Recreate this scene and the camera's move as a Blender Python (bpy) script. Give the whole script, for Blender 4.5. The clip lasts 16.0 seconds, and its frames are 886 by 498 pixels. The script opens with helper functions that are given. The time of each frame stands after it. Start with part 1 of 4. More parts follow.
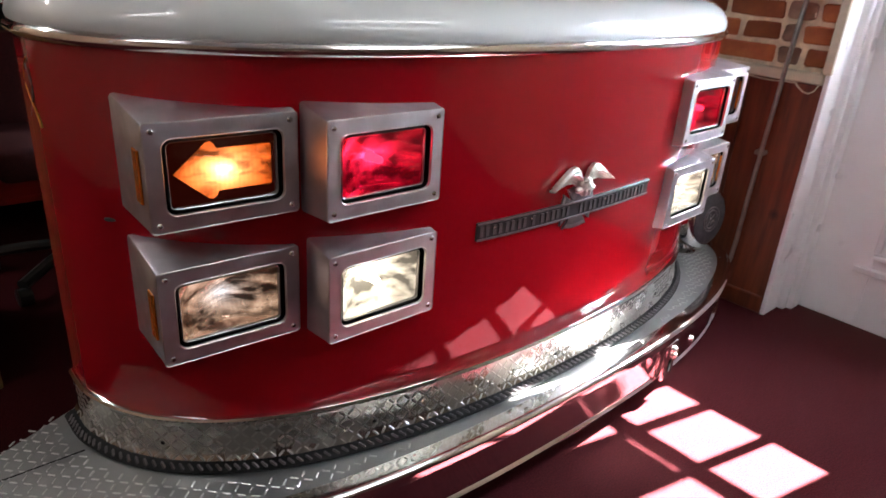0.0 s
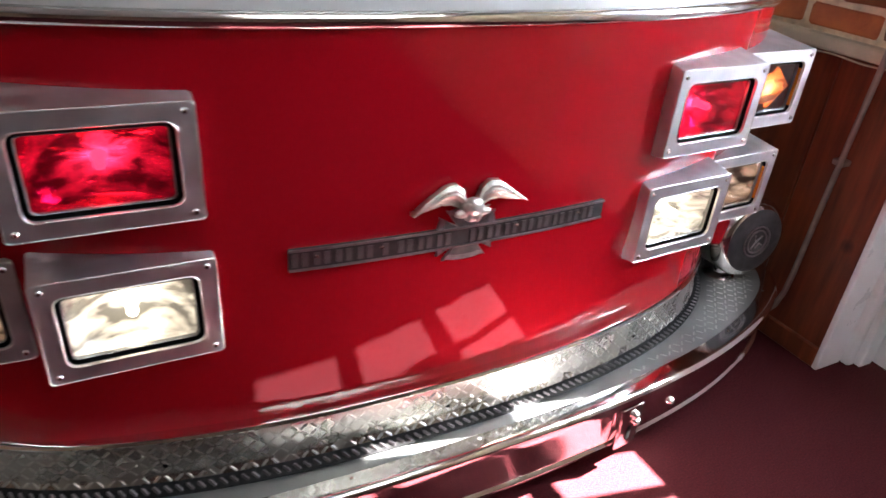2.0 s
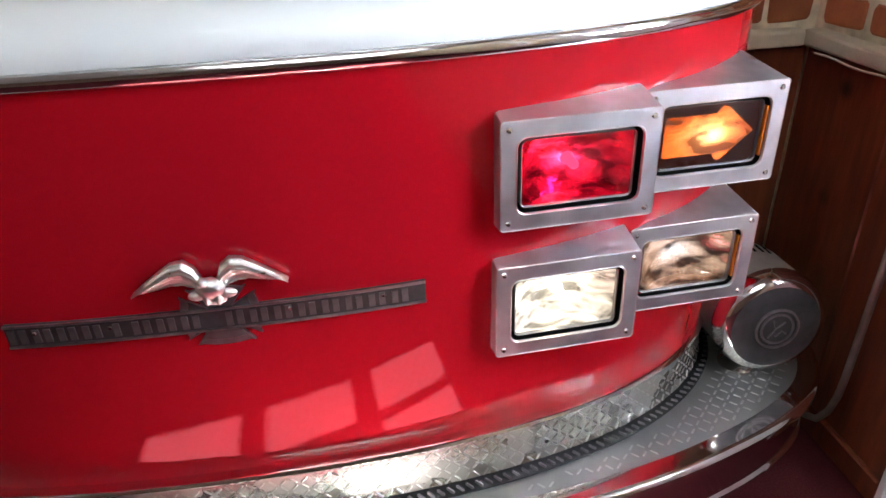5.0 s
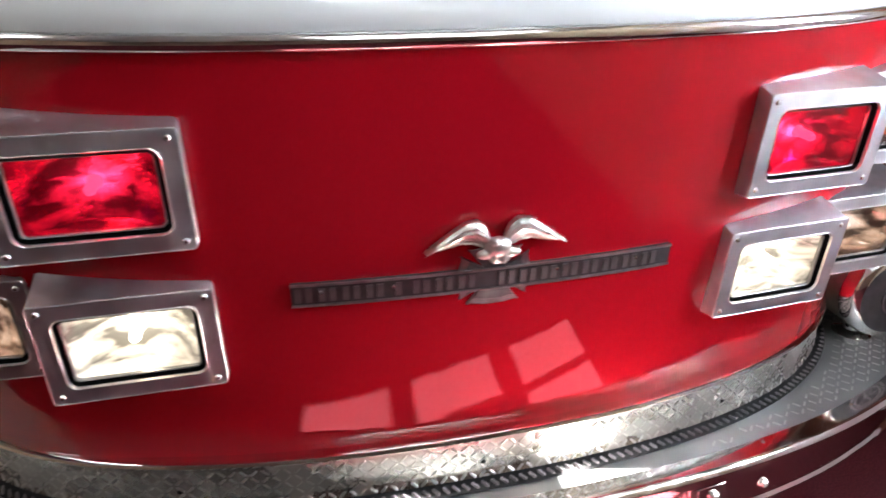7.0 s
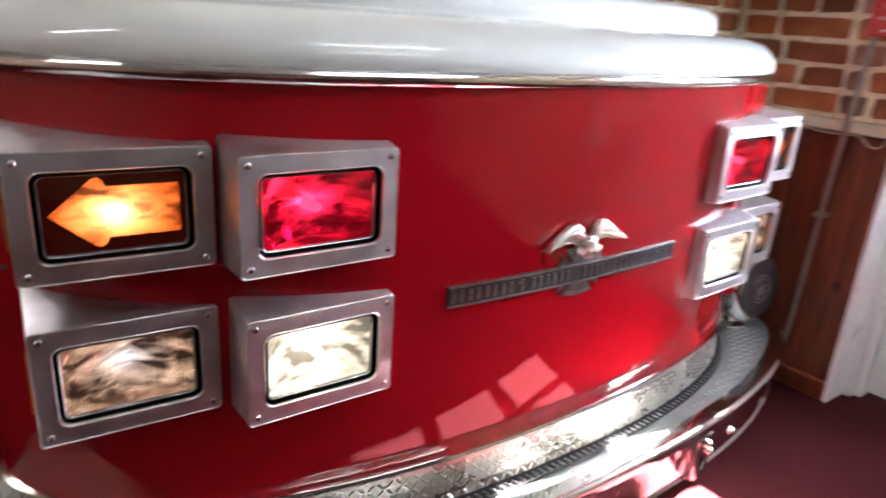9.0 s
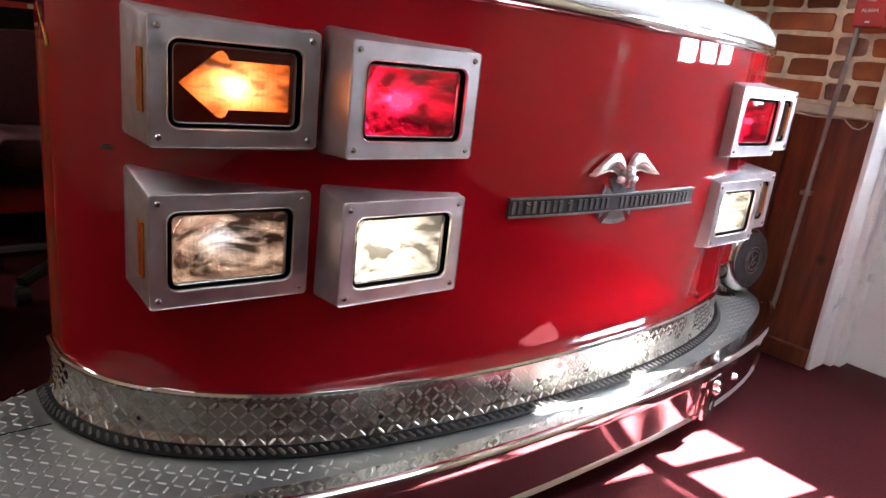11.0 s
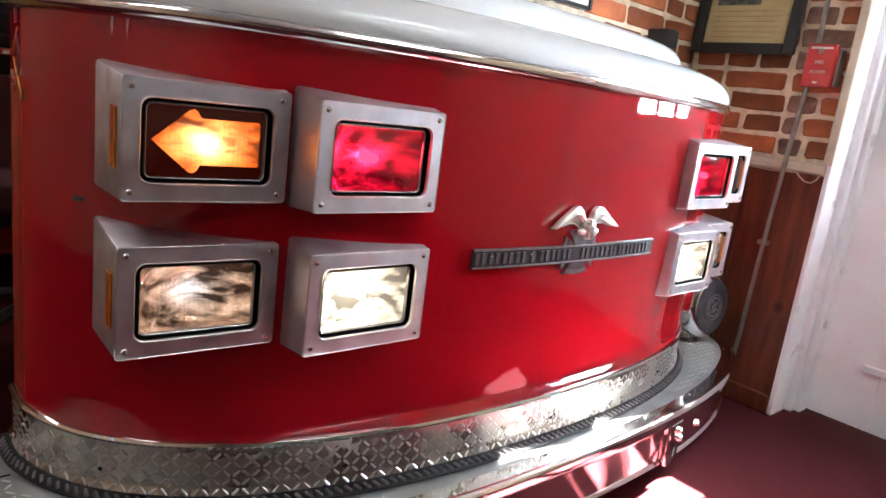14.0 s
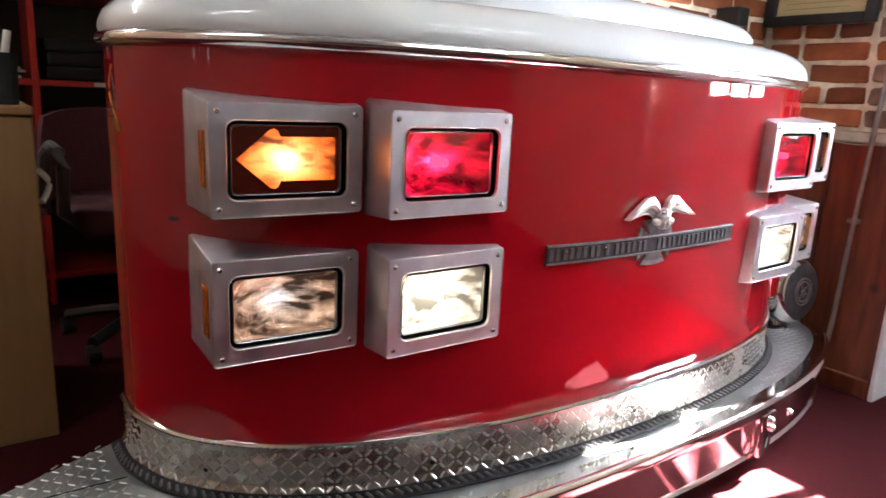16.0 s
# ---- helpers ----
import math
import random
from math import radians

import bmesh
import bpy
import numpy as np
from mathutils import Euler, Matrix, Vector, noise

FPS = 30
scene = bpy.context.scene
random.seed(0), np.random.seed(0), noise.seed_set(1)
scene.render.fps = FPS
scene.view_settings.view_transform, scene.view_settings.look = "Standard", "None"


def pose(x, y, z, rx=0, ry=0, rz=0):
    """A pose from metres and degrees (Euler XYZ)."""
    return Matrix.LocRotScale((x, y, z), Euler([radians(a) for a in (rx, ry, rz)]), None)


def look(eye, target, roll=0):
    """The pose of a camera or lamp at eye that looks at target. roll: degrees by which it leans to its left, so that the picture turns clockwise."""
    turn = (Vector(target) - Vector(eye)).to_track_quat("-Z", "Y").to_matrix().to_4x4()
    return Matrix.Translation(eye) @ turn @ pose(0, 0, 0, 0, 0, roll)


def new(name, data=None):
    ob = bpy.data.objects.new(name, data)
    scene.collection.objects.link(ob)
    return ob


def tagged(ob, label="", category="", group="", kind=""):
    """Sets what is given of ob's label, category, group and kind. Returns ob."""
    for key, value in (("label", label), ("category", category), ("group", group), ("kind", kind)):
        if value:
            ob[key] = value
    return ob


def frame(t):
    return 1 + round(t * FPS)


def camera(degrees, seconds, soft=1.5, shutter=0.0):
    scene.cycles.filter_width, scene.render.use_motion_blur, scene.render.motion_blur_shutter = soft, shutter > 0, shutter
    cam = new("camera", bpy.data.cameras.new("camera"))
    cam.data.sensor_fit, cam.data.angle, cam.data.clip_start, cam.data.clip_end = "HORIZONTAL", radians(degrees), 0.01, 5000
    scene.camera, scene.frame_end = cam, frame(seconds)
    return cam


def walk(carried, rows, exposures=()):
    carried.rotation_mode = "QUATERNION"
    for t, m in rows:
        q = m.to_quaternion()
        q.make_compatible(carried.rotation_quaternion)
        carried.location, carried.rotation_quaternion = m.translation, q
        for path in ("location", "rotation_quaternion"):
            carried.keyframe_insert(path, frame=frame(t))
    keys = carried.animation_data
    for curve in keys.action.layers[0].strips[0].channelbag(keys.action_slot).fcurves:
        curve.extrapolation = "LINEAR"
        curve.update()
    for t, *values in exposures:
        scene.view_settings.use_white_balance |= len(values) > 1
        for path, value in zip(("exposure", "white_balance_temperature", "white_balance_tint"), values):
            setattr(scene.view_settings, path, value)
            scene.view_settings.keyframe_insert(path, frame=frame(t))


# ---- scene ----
cam = camera(66.7, 16.0, shutter=0.4)
PATH = [
    (0, (-1.085, -0.219, 1.04), (0.153, 1.14, 0.253), 3.9),
    (0.5, (-0.973, -0.202, 1.032), (0.162, 1.191, 0.153), 3.6),
    (1, (-0.822, -0.173, 1.051), (0.289, 1.223, 0.148), 4.5),
    (1.5, (-0.637, -0.213, 1.056), (0.358, 1.255, 0.131), 5.3),
    (2, (-0.474, -0.211, 1.08), (0.372, 1.309, 0.092), 5.2),
    (2.5, (-0.271, -0.182, 1.074), (0.571, 1.316, 0.051), 2.6),
    (3, (-0.061, -0.193, 1.063), (0.731, 1.35, 0.067), 1.9),
    (3.2, (0.04, -0.205, 1.067), (0.718, 1.407, 0.097), 1.7),
    (5.3, (0.199, -0.201, 1.09), (0.419, 1.542, 0.135), -2.5),
    (5.5, (0.166, -0.213, 1.079), (0.412, 1.538, 0.145), -1.7),
    (6, (0.059, -0.191, 1.082), (0.343, 1.54, 0.121), -0.9),
    (6.5, (-0.113, -0.149, 1.082), (0.265, 1.544, 0.088), -0.5),
    (7, (-0.264, -0.178, 1.07), (0.167, 1.518, 0.102), 1.1),
    (7.5, (-0.419, -0.191, 1.066), (-0.048, 1.518, 0.095), -0.4),
    (8, (-0.601, -0.125, 1.076), (-0.066, 1.537, 0.101), 0.6),
    (8.5, (-0.742, -0.117, 1.062), (-0.016, 1.492, 0.12), -0.1),
    (9, (-0.844, -0.17, 0.99), (0.278, 1.354, 0.342), 3.9),
    (9.2, (-0.894, -0.187, 0.946), (0.363, 1.266, 0.392), 1.4),
    (11.3, (-1.05, -0.185, 0.818), (0.195, 1.28, 0.27), 7.2),
    (11.5, (-1.052, -0.186, 0.817), (0.212, 1.286, 0.332), 7.0),
    (12, (-1.063, -0.19, 0.822), (0.222, 1.286, 0.407), 7.4),
    (12.5, (-1.053, -0.207, 0.826), (0.235, 1.272, 0.433), 7.9),
    (13, (-1.05, -0.213, 0.829), (0.238, 1.265, 0.433), 8.7),
    (13.5, (-1.057, -0.212, 0.837), (0.229, 1.264, 0.428), 9.2),
    (14, (-1.056, -0.213, 0.844), (0.247, 1.243, 0.417), 7.3),
    (14.5, (-1.043, -0.218, 0.852), (0.275, 1.218, 0.401), 6.3),
    (15, (-1.06, -0.212, 0.846), (0.278, 1.21, 0.412), 5.5),
    (15.5, (-1.07, -0.218, 0.85), (0.186, 1.275, 0.406), 3.6),
    (16, (-1.07, -0.227, 0.851), (0.062, 1.36, 0.401), 2.8),
]
walk(cam, [(t, look(eye, target, roll)) for t, eye, target, roll in PATH], exposures=[(0, 6.33), (0.5, 6.32), (1.0, 6.36), (2.0, 6.38), (2.5, 6.5), (3.0, 6.44), (5.5, 6.36), (6.0, 6.32), (6.5, 6.64), (7.0, 6.56), (7.5, 6.66), (8.0, 6.74), (8.5, 6.84), (9.0, 6.68), (11.5, 6.62), (12.0, 6.74), (12.5, 6.68), (13.5, 6.68), (14.0, 6.84), (14.5, 6.68), (15.5, 6.6), (16, 6.85)])

# ---- world, sun, lamps of the place ----
world = bpy.data.worlds.new("world")
scene.world = world
world.use_nodes = True
wn = world.node_tree.nodes
sky = wn.new("ShaderNodeTexSky")
sky.sky_type = "NISHITA"
sky.sun_disc = False
SUN_EL, SUN_AZ = radians(46), math.atan2(-0.21, 0.977)
sky.sun_elevation = SUN_EL
sky.sun_rotation = math.pi / 2 - SUN_AZ
wn["Background"].inputs["Strength"].default_value = 0.0196
world.node_tree.links.new(sky.outputs[0], wn["Background"].inputs["Color"])
sun = new("sun", bpy.data.lights.new("sun", "SUN"))
sun.data.energy, sun.data.angle, sun.data.color = 5.0, radians(0.5), (1.0, 0.965, 0.955)
sun_from = Vector((math.cos(SUN_AZ) * math.cos(SUN_EL), math.sin(SUN_AZ) * math.cos(SUN_EL), math.sin(SUN_EL)))
sun.matrix_world = look(sun_from * 10, (0, 0, 0))


def area(name, at, towards, sx, sy, watts, color):
    lamp = new(name, bpy.data.lights.new(name, "AREA"))
    lamp.data.shape, lamp.data.size, lamp.data.size_y = "RECTANGLE", sx, sy
    lamp.data.energy, lamp.data.color = watts, color
    lamp.matrix_world = look(at, towards)
    return lamp


area("window_daylight", (1.5, 0.06, 1.42), (0.2, 0.06, 1.2), 1.1, 1.3, 3.9, (0.73, 0.83, 1.0))
area("window_daylight", (-3.3, 0.2, 1.42), (0, 0.3, 0.9), 0.6, 0.5, 0.063, (0.92, 0.96, 1.0))
area("tube_light", (-2.3, 2.9, 2.52), (-2.3, 2.9, 0), 1.2, 0.12, 0.42, (0.95, 0.96, 0.95))
area("tube_light", (0.25, -0.55, 2.52), (0.25, -0.55, 0), 1.2, 0.12, 0.084, (0.88, 0.95, 1.0))
area("tube_light", (0.25, -1.75, 2.52), (0.25, -1.75, 0), 1.2, 0.12, 0.084, (0.88, 0.95, 1.0))
# added fill from an unseen spot, brightens the truck's left side
area("tube_light", (-2.2, 0.3, 2.52), (-2.2, 0.3, 0), 1.2, 0.12, 0.066, (0.9, 0.9, 1.0))

# ---- materials ----
def mat(name, color, rough=0.5, metal=0.0, coat=0.0, vary=0.0, scale=20.0, bump=0.0, bump_scale=200.0, color2=None, rough_vary=0.0,
        emit=None, emit_strength=0.0, stretch=(1, 1, 1), random_vary=0.0, spec=0.5):
    m = bpy.data.materials.new(name)
    m.use_nodes = True
    nt = m.node_tree
    n, link = nt.nodes, nt.links.new
    b = n["Principled BSDF"]
    b.inputs["Base Color"].default_value = (*color, 1)
    b.inputs["Roughness"].default_value = rough
    b.inputs["Metallic"].default_value = metal
    b.inputs["Coat Weight"].default_value = coat
    b.inputs["Specular IOR Level"].default_value = spec
    b.inputs["Coat Roughness"].default_value = 0.03
    co = n.new("ShaderNodeTexCoord")
    mp = n.new("ShaderNodeMapping")
    mp.inputs["Scale"].default_value = stretch
    link(co.outputs["Object"], mp.inputs["Vector"])
    if vary or color2:
        no = n.new("ShaderNodeTexNoise")
        no.inputs["Scale"].default_value, no.inputs["Detail"].default_value = scale, 6
        link(mp.outputs[0], no.inputs["Vector"])
        ramp = n.new("ShaderNodeValToRGB")
        c2 = color2 or tuple(c * (1 - vary) for c in color)
        ramp.color_ramp.elements[0].color, ramp.color_ramp.elements[0].position = (*c2, 1), 0.3
        ramp.color_ramp.elements[1].color, ramp.color_ramp.elements[1].position = (*color, 1), 0.7
        link(no.outputs["Fac"], ramp.inputs["Fac"])
        last = ramp.outputs[0]
        if random_vary:
            info = n.new("ShaderNodeObjectInfo")
            mr = n.new("ShaderNodeMapRange")
            mr.inputs["To Min"].default_value, mr.inputs["To Max"].default_value = 1 - random_vary, 1 + random_vary
            link(info.outputs["Random"], mr.inputs["Value"])
            mul = n.new("ShaderNodeMixRGB")
            mul.blend_type, mul.inputs["Fac"].default_value = "MULTIPLY", 1
            link(last, mul.inputs["Color1"])
            link(mr.outputs[0], mul.inputs["Color2"])
            last = mul.outputs[0]
        link(last, b.inputs["Base Color"])
    if rough_vary:
        no2 = n.new("ShaderNodeTexNoise")
        no2.inputs["Scale"].default_value, no2.inputs["Detail"].default_value = scale * 1.7, 5
        link(mp.outputs[0], no2.inputs["Vector"])
        mr2 = n.new("ShaderNodeMapRange")
        mr2.inputs["From Min"].default_value, mr2.inputs["From Max"].default_value = 0.3, 0.7
        mr2.inputs["To Min"].default_value, mr2.inputs["To Max"].default_value = max(rough - rough_vary, 0.0), rough + rough_vary
        link(no2.outputs["Fac"], mr2.inputs["Value"])
        link(mr2.outputs[0], b.inputs["Roughness"])
    if bump:
        no3 = n.new("ShaderNodeTexNoise")
        no3.inputs["Scale"].default_value, no3.inputs["Detail"].default_value = bump_scale, 4
        link(mp.outputs[0], no3.inputs["Vector"])
        bp = n.new("ShaderNodeBump")
        bp.inputs["Strength"].default_value, bp.inputs["Distance"].default_value = bump, 0.004
        link(no3.outputs["Fac"], bp.inputs["Height"])
        link(bp.outputs[0], b.inputs["Normal"])
    if emit:
        b.inputs["Emission Color"].default_value = (*emit, 1)
        b.inputs["Emission Strength"].default_value = emit_strength
    return m


def lens_mat(name, tint, glow, strength, edge_glow, reach, metal=0.0, dim=0.3, grain=24.0, core=None, relief=0.8):
    """Moulded lamp lens: swirls in colour and glow stand in for bulb light and reflections broken up by the ribbed
    reflector.
    """
    m = bpy.data.materials.new(name)
    m.use_nodes = True
    n, link = m.node_tree.nodes, m.node_tree.links.new
    b = n["Principled BSDF"]
    b.inputs["Roughness"].default_value, b.inputs["Coat Weight"].default_value, b.inputs["Metallic"].default_value = 0.12, 1.0, metal
    b.inputs["Coat Roughness"].default_value = 0.05
    co = n.new("ShaderNodeTexCoord")
    info = n.new("ShaderNodeObjectInfo")
    off = n.new("ShaderNodeVectorMath")
    off.operation = "MULTIPLY_ADD"
    off.inputs[1].default_value = (0.75, 1.0, 1.9)
    link(co.outputs["Object"], off.inputs[0])
    link(info.outputs["Random"], off.inputs[2])
    no = n.new("ShaderNodeTexNoise")
    no.inputs["Scale"].default_value, no.inputs["Detail"].default_value, no.inputs["Distortion"].default_value = grain, 3.0, 0.4
    link(off.outputs[0], no.inputs["Vector"])
    ramp = n.new("ShaderNodeValToRGB")
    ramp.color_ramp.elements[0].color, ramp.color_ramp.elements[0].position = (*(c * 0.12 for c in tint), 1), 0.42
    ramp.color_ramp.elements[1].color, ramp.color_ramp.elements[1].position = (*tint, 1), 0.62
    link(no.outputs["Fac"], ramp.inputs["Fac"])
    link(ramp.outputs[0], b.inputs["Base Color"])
    # glow falls off from the bulb
    sc = n.new("ShaderNodeMapping")
    sc.inputs["Scale"].default_value = (1.0, 0.0, 1.5)
    link(co.outputs["Object"], sc.inputs["Vector"])
    ln = n.new("ShaderNodeVectorMath")
    ln.operation = "LENGTH"
    link(sc.outputs[0], ln.inputs[0])
    div = n.new("ShaderNodeMath")
    div.operation = "DIVIDE"
    div.inputs[1].default_value = -reach
    link(ln.outputs["Value"], div.inputs[0])
    ex = n.new("ShaderNodeMath")
    ex.operation = "EXPONENT"
    link(div.outputs[0], ex.inputs[0])
    fall = n.new("ShaderNodeMapRange")
    fall.inputs["To Min"].default_value, fall.inputs["To Max"].default_value = edge_glow, strength
    link(ex.outputs[0], fall.inputs["Value"])
    st = n.new("ShaderNodeMapRange")
    st.inputs["From Min"].default_value, st.inputs["From Max"].default_value = 0.4, 0.66
    st.inputs["To Min"].default_value, st.inputs["To Max"].default_value = dim, 1.6
    link(no.outputs["Fac"], st.inputs["Value"])
    mix = n.new("ShaderNodeMath")
    mix.operation = "MULTIPLY"
    link(fall.outputs[0], mix.inputs[0])
    link(st.outputs[0], mix.inputs[1])
    tone = n.new("ShaderNodeMixRGB")
    tone.inputs["Color1"].default_value, tone.inputs["Color2"].default_value = (*glow, 1), (*(core or glow), 1)
    link(ex.outputs[0], tone.inputs["Fac"])
    link(tone.outputs[0], b.inputs["Emission Color"])
    # fine vertical flutes over the swirls
    wave = n.new("ShaderNodeTexWave")
    wave.inputs["Scale"].default_value, wave.inputs["Distortion"].default_value = 45.0, 1.5
    link(co.outputs["Object"], wave.inputs["Vector"])
    add = n.new("ShaderNodeMath")
    add.operation = "MULTIPLY_ADD"
    add.inputs[1].default_value = 0.012
    link(wave.outputs["Fac"], add.inputs[0])
    link(no.outputs["Fac"], add.inputs[2])
    flute = n.new("ShaderNodeMapRange")
    flute.inputs["To Min"].default_value, flute.inputs["To Max"].default_value = 0.9, 1.1
    link(wave.outputs["Fac"], flute.inputs["Value"])
    fluted = n.new("ShaderNodeMath")
    fluted.operation = "MULTIPLY"
    link(mix.outputs[0], fluted.inputs[0])
    link(flute.outputs[0], fluted.inputs[1])
    link(fluted.outputs[0], b.inputs["Emission Strength"])
    bp = n.new("ShaderNodeBump")
    bp.inputs["Strength"].default_value, bp.inputs["Distance"].default_value = relief, 0.012
    link(add.outputs[0], bp.inputs["Height"])
    link(bp.outputs[0], b.inputs["Normal"])
    return m


RED = mat("red_paint", (0.31, 0.004, 0.010), 0.6, coat=1.0, vary=0.06, scale=3.0, spec=0.0)
RED.node_tree.nodes["Principled BSDF"].inputs["Coat Roughness"].default_value = 0.015
RED.node_tree.nodes["Principled BSDF"].inputs["Coat IOR"].default_value = 1.6
_n, _l = RED.node_tree.nodes, RED.node_tree.links.new
_w, _p, _c = _n.new("ShaderNodeTexNoise"), _n.new("ShaderNodeBump"), _n.new("ShaderNodeTexCoord")
_w.inputs["Scale"].default_value, _w.inputs["Detail"].default_value = 9.0, 3.0
_p.inputs["Strength"].default_value, _p.inputs["Distance"].default_value = 0.05, 0.01
_l(_c.outputs["Object"], _w.inputs["Vector"]), _l(_w.outputs["Fac"], _p.inputs["Height"]), _l(_p.outputs[0], _n["Principled BSDF"].inputs["Coat Normal"])
WHITE = mat("white_paint", (0.62, 0.645, 0.64), 0.5, coat=1.0, vary=0.05, scale=4.0)
CAST = mat("cast_silver", (0.8, 0.79, 0.75), 0.36, 1.0, rough_vary=0.1, vary=0.25, scale=90, bump=0.1, bump_scale=260)
CHROME = mat("chrome", (0.78, 0.77, 0.76), 0.09, 1.0, rough_vary=0.05, scale=14)
STEEL = mat("brushed_aluminium", (0.64, 0.61, 0.64), 0.44, 1.0, rough_vary=0.1, vary=0.22, scale=22)
# paler than the aluminium: the bevel's highlight is painted in
HIGHLIGHT_EDGE = mat("worn_bright_edge", (0.76, 0.73, 0.72), 0.36, 1.0, vary=0.45, scale=22)
SCREW = mat("screw_steel", (0.7, 0.69, 0.67), 0.25, 1.0)
DECK_TREAD = mat("worn_deck_plate", (0.4, 0.41, 0.4), 0.42, 0.91, vary=0.35, scale=6, rough_vary=0.1, bump=0.1, bump_scale=120)
TREAD = mat("tread_plate", (0.4, 0.385, 0.355), 0.27, 1.0, vary=0.08, scale=9, rough_vary=0.03, bump=0.05, bump_scale=120)
# both bar colours are paler than their plates, to paint in the glints
DECK_BAR = mat("rubbed_deck_bar", (0.62, 0.63, 0.61), 0.34, 0.92, vary=0.35, scale=9)
TREAD_BAR = mat("rubbed_tread_bar", (0.5, 0.485, 0.455), 0.34, 1.0, vary=0.1, scale=11)
BLACK = mat("black_rubber", (0.006, 0.006, 0.0065), 0.6, spec=0.2, vary=0.3, scale=40, bump=0.15, bump_scale=150)
LENS_RIM = mat("lens_rim", (0.3, 0.29, 0.29), 0.22, 0.6, vary=0.3, scale=30)
GASKET = mat("lamp_gasket", (0.003, 0.003, 0.003), 0.8, spec=0.03)
PEWTER = mat("dark_pewter", (0.1, 0.092, 0.095), 0.5, 0.8, vary=0.35, scale=40, rough_vary=0.12)
PEWTER_MID = mat("rubbed_pewter", (0.2, 0.185, 0.19), 0.45, 0.9, vary=0.4, scale=60, rough_vary=0.12)
PEWTER_LIGHT = mat("worn_pewter", (0.4, 0.36, 0.37), 0.4, 1.0, vary=0.4, scale=60, rough_vary=0.12)
CARPET = mat("carpet", (0.074, 0.0135, 0.0168), 0.95, color2=(0.032, 0.0052, 0.0068), spec=0.05, scale=260, bump=0.8, bump_scale=420)
PLASTER_TAN = mat("tan_plaster", (0.45, 0.3, 0.2), 0.8, vary=0.12, scale=5, bump=0.15, bump_scale=60)
PLASTER = mat("brown_plaster", (0.15, 0.1, 0.075), 0.8, vary=0.08, scale=5, bump=0.15, bump_scale=60)
CEILING = mat("ceiling_paint", (0.5, 0.49, 0.47), 0.85, vary=0.06, scale=4)
MORTAR = mat("mortar", (0.88, 0.76, 0.57), 0.9, vary=0.4, scale=28, bump=0.7, bump_scale=110)
BRICK = mat("brick", (0.42, 0.135, 0.046), 0.88, color2=(0.2, 0.056, 0.028), scale=11, bump=0.7, bump_scale=90, random_vary=0.55)
BRICK_GREY = mat("sooty_brick", (0.36, 0.22, 0.16), 0.88, color2=(0.15, 0.085, 0.065), scale=22, bump=0.5, bump_scale=120, random_vary=0.3)
WOOD = mat("stained_pine", (0.19, 0.044, 0.016), 0.4, color2=(0.075, 0.016, 0.007), scale=7, stretch=(6, 6, 0.7), bump=0.12, bump_scale=30, coat=0.25, random_vary=0.15)
GREY_PLASTIC = mat("grey_plastic", (0.13, 0.125, 0.115), 0.4, vary=0.15, scale=20)
AGED_CHROME = mat("aged_chrome", (0.5, 0.5, 0.44), 0.34, 0.65, vary=0.3, scale=20, rough_vary=0.02)
CREAM = mat("cream_paint", (0.62, 0.55, 0.42), 0.55, vary=0.25, scale=18, bump=0.2, bump_scale=50)
DOOR_WHITE = mat("white_gloss", (0.78, 0.78, 0.81), 0.35, vary=0.06, scale=7, rough_vary=0.1, bump=0.06, bump_scale=30)
LOCK_GREY = mat("lock_grey", (0.33, 0.35, 0.36), 0.42, 0.6, vary=0.1, scale=30)
TAN = mat("tan_board", (0.27, 0.15, 0.055), 0.6, vary=0.15, scale=12, stretch=(4, 4, 0.6))
SHELF_RED = mat("red_shelf", (0.42, 0.02, 0.015), 0.45, vary=0.1, scale=12)
DARK_CLOTH = mat("dark_cloth", (0.012, 0.012, 0.015), 0.9, vary=0.4, scale=40, bump=0.4, bump_scale=200)
MAROON = mat("maroon_fabric", (0.09, 0.018, 0.024), 0.9, vary=0.3, scale=120, bump=0.4, bump_scale=400)
PAPER = mat("paper", (0.7, 0.68, 0.62), 0.8, vary=0.1, scale=30)
CONDUIT = mat("galvanised", (0.42, 0.41, 0.39), 0.4, 0.9, vary=0.3, scale=30)
ALARM_RED = mat("alarm_red", (0.5, 0.02, 0.02), 0.4, coat=0.4, vary=0.1, scale=20)
FRAME_BLACK = mat("black_frame", (0.018, 0.019, 0.02), 0.35, vary=0.3, scale=20)
PARCHMENT = mat("parchment", (0.5, 0.4, 0.2), 0.7, vary=0.15, scale=14, stretch=(1, 1, 5))
GREY_PRINT = mat("grey_print", (0.2, 0.19, 0.16), 0.8, color2=(0.05, 0.05, 0.045), scale=40)
GLOW_TUBE = mat("fluorescent_tube", (0.9, 0.9, 0.88), 0.4, emit=(1.0, 0.99, 0.95), emit_strength=0.19)
ARROW_MASK = mat("dark_amber_mask", (0.008, 0.002, 0.001), 0.5, coat=0.0, spec=0.1, vary=0.4, scale=40, emit=(1.0, 0.06, 0.01), emit_strength=0.0002)
AMBER_SIDE = mat("amber_marker", (0.5, 0.14, 0.01), 0.25, coat=1.0, vary=0.3, scale=60)
GOLD = mat("gold_leaf", (0.55, 0.3, 0.06), 0.35, 0.8, vary=0.3, scale=50)
LENS_AMBER = lens_mat("amber_lens", (0.4, 0.045, 0.003), (1.0, 0.13, 0.006), 0.09, 0.0046, 0.026, dim=0.18, core=(1.0, 0.68, 0.28))
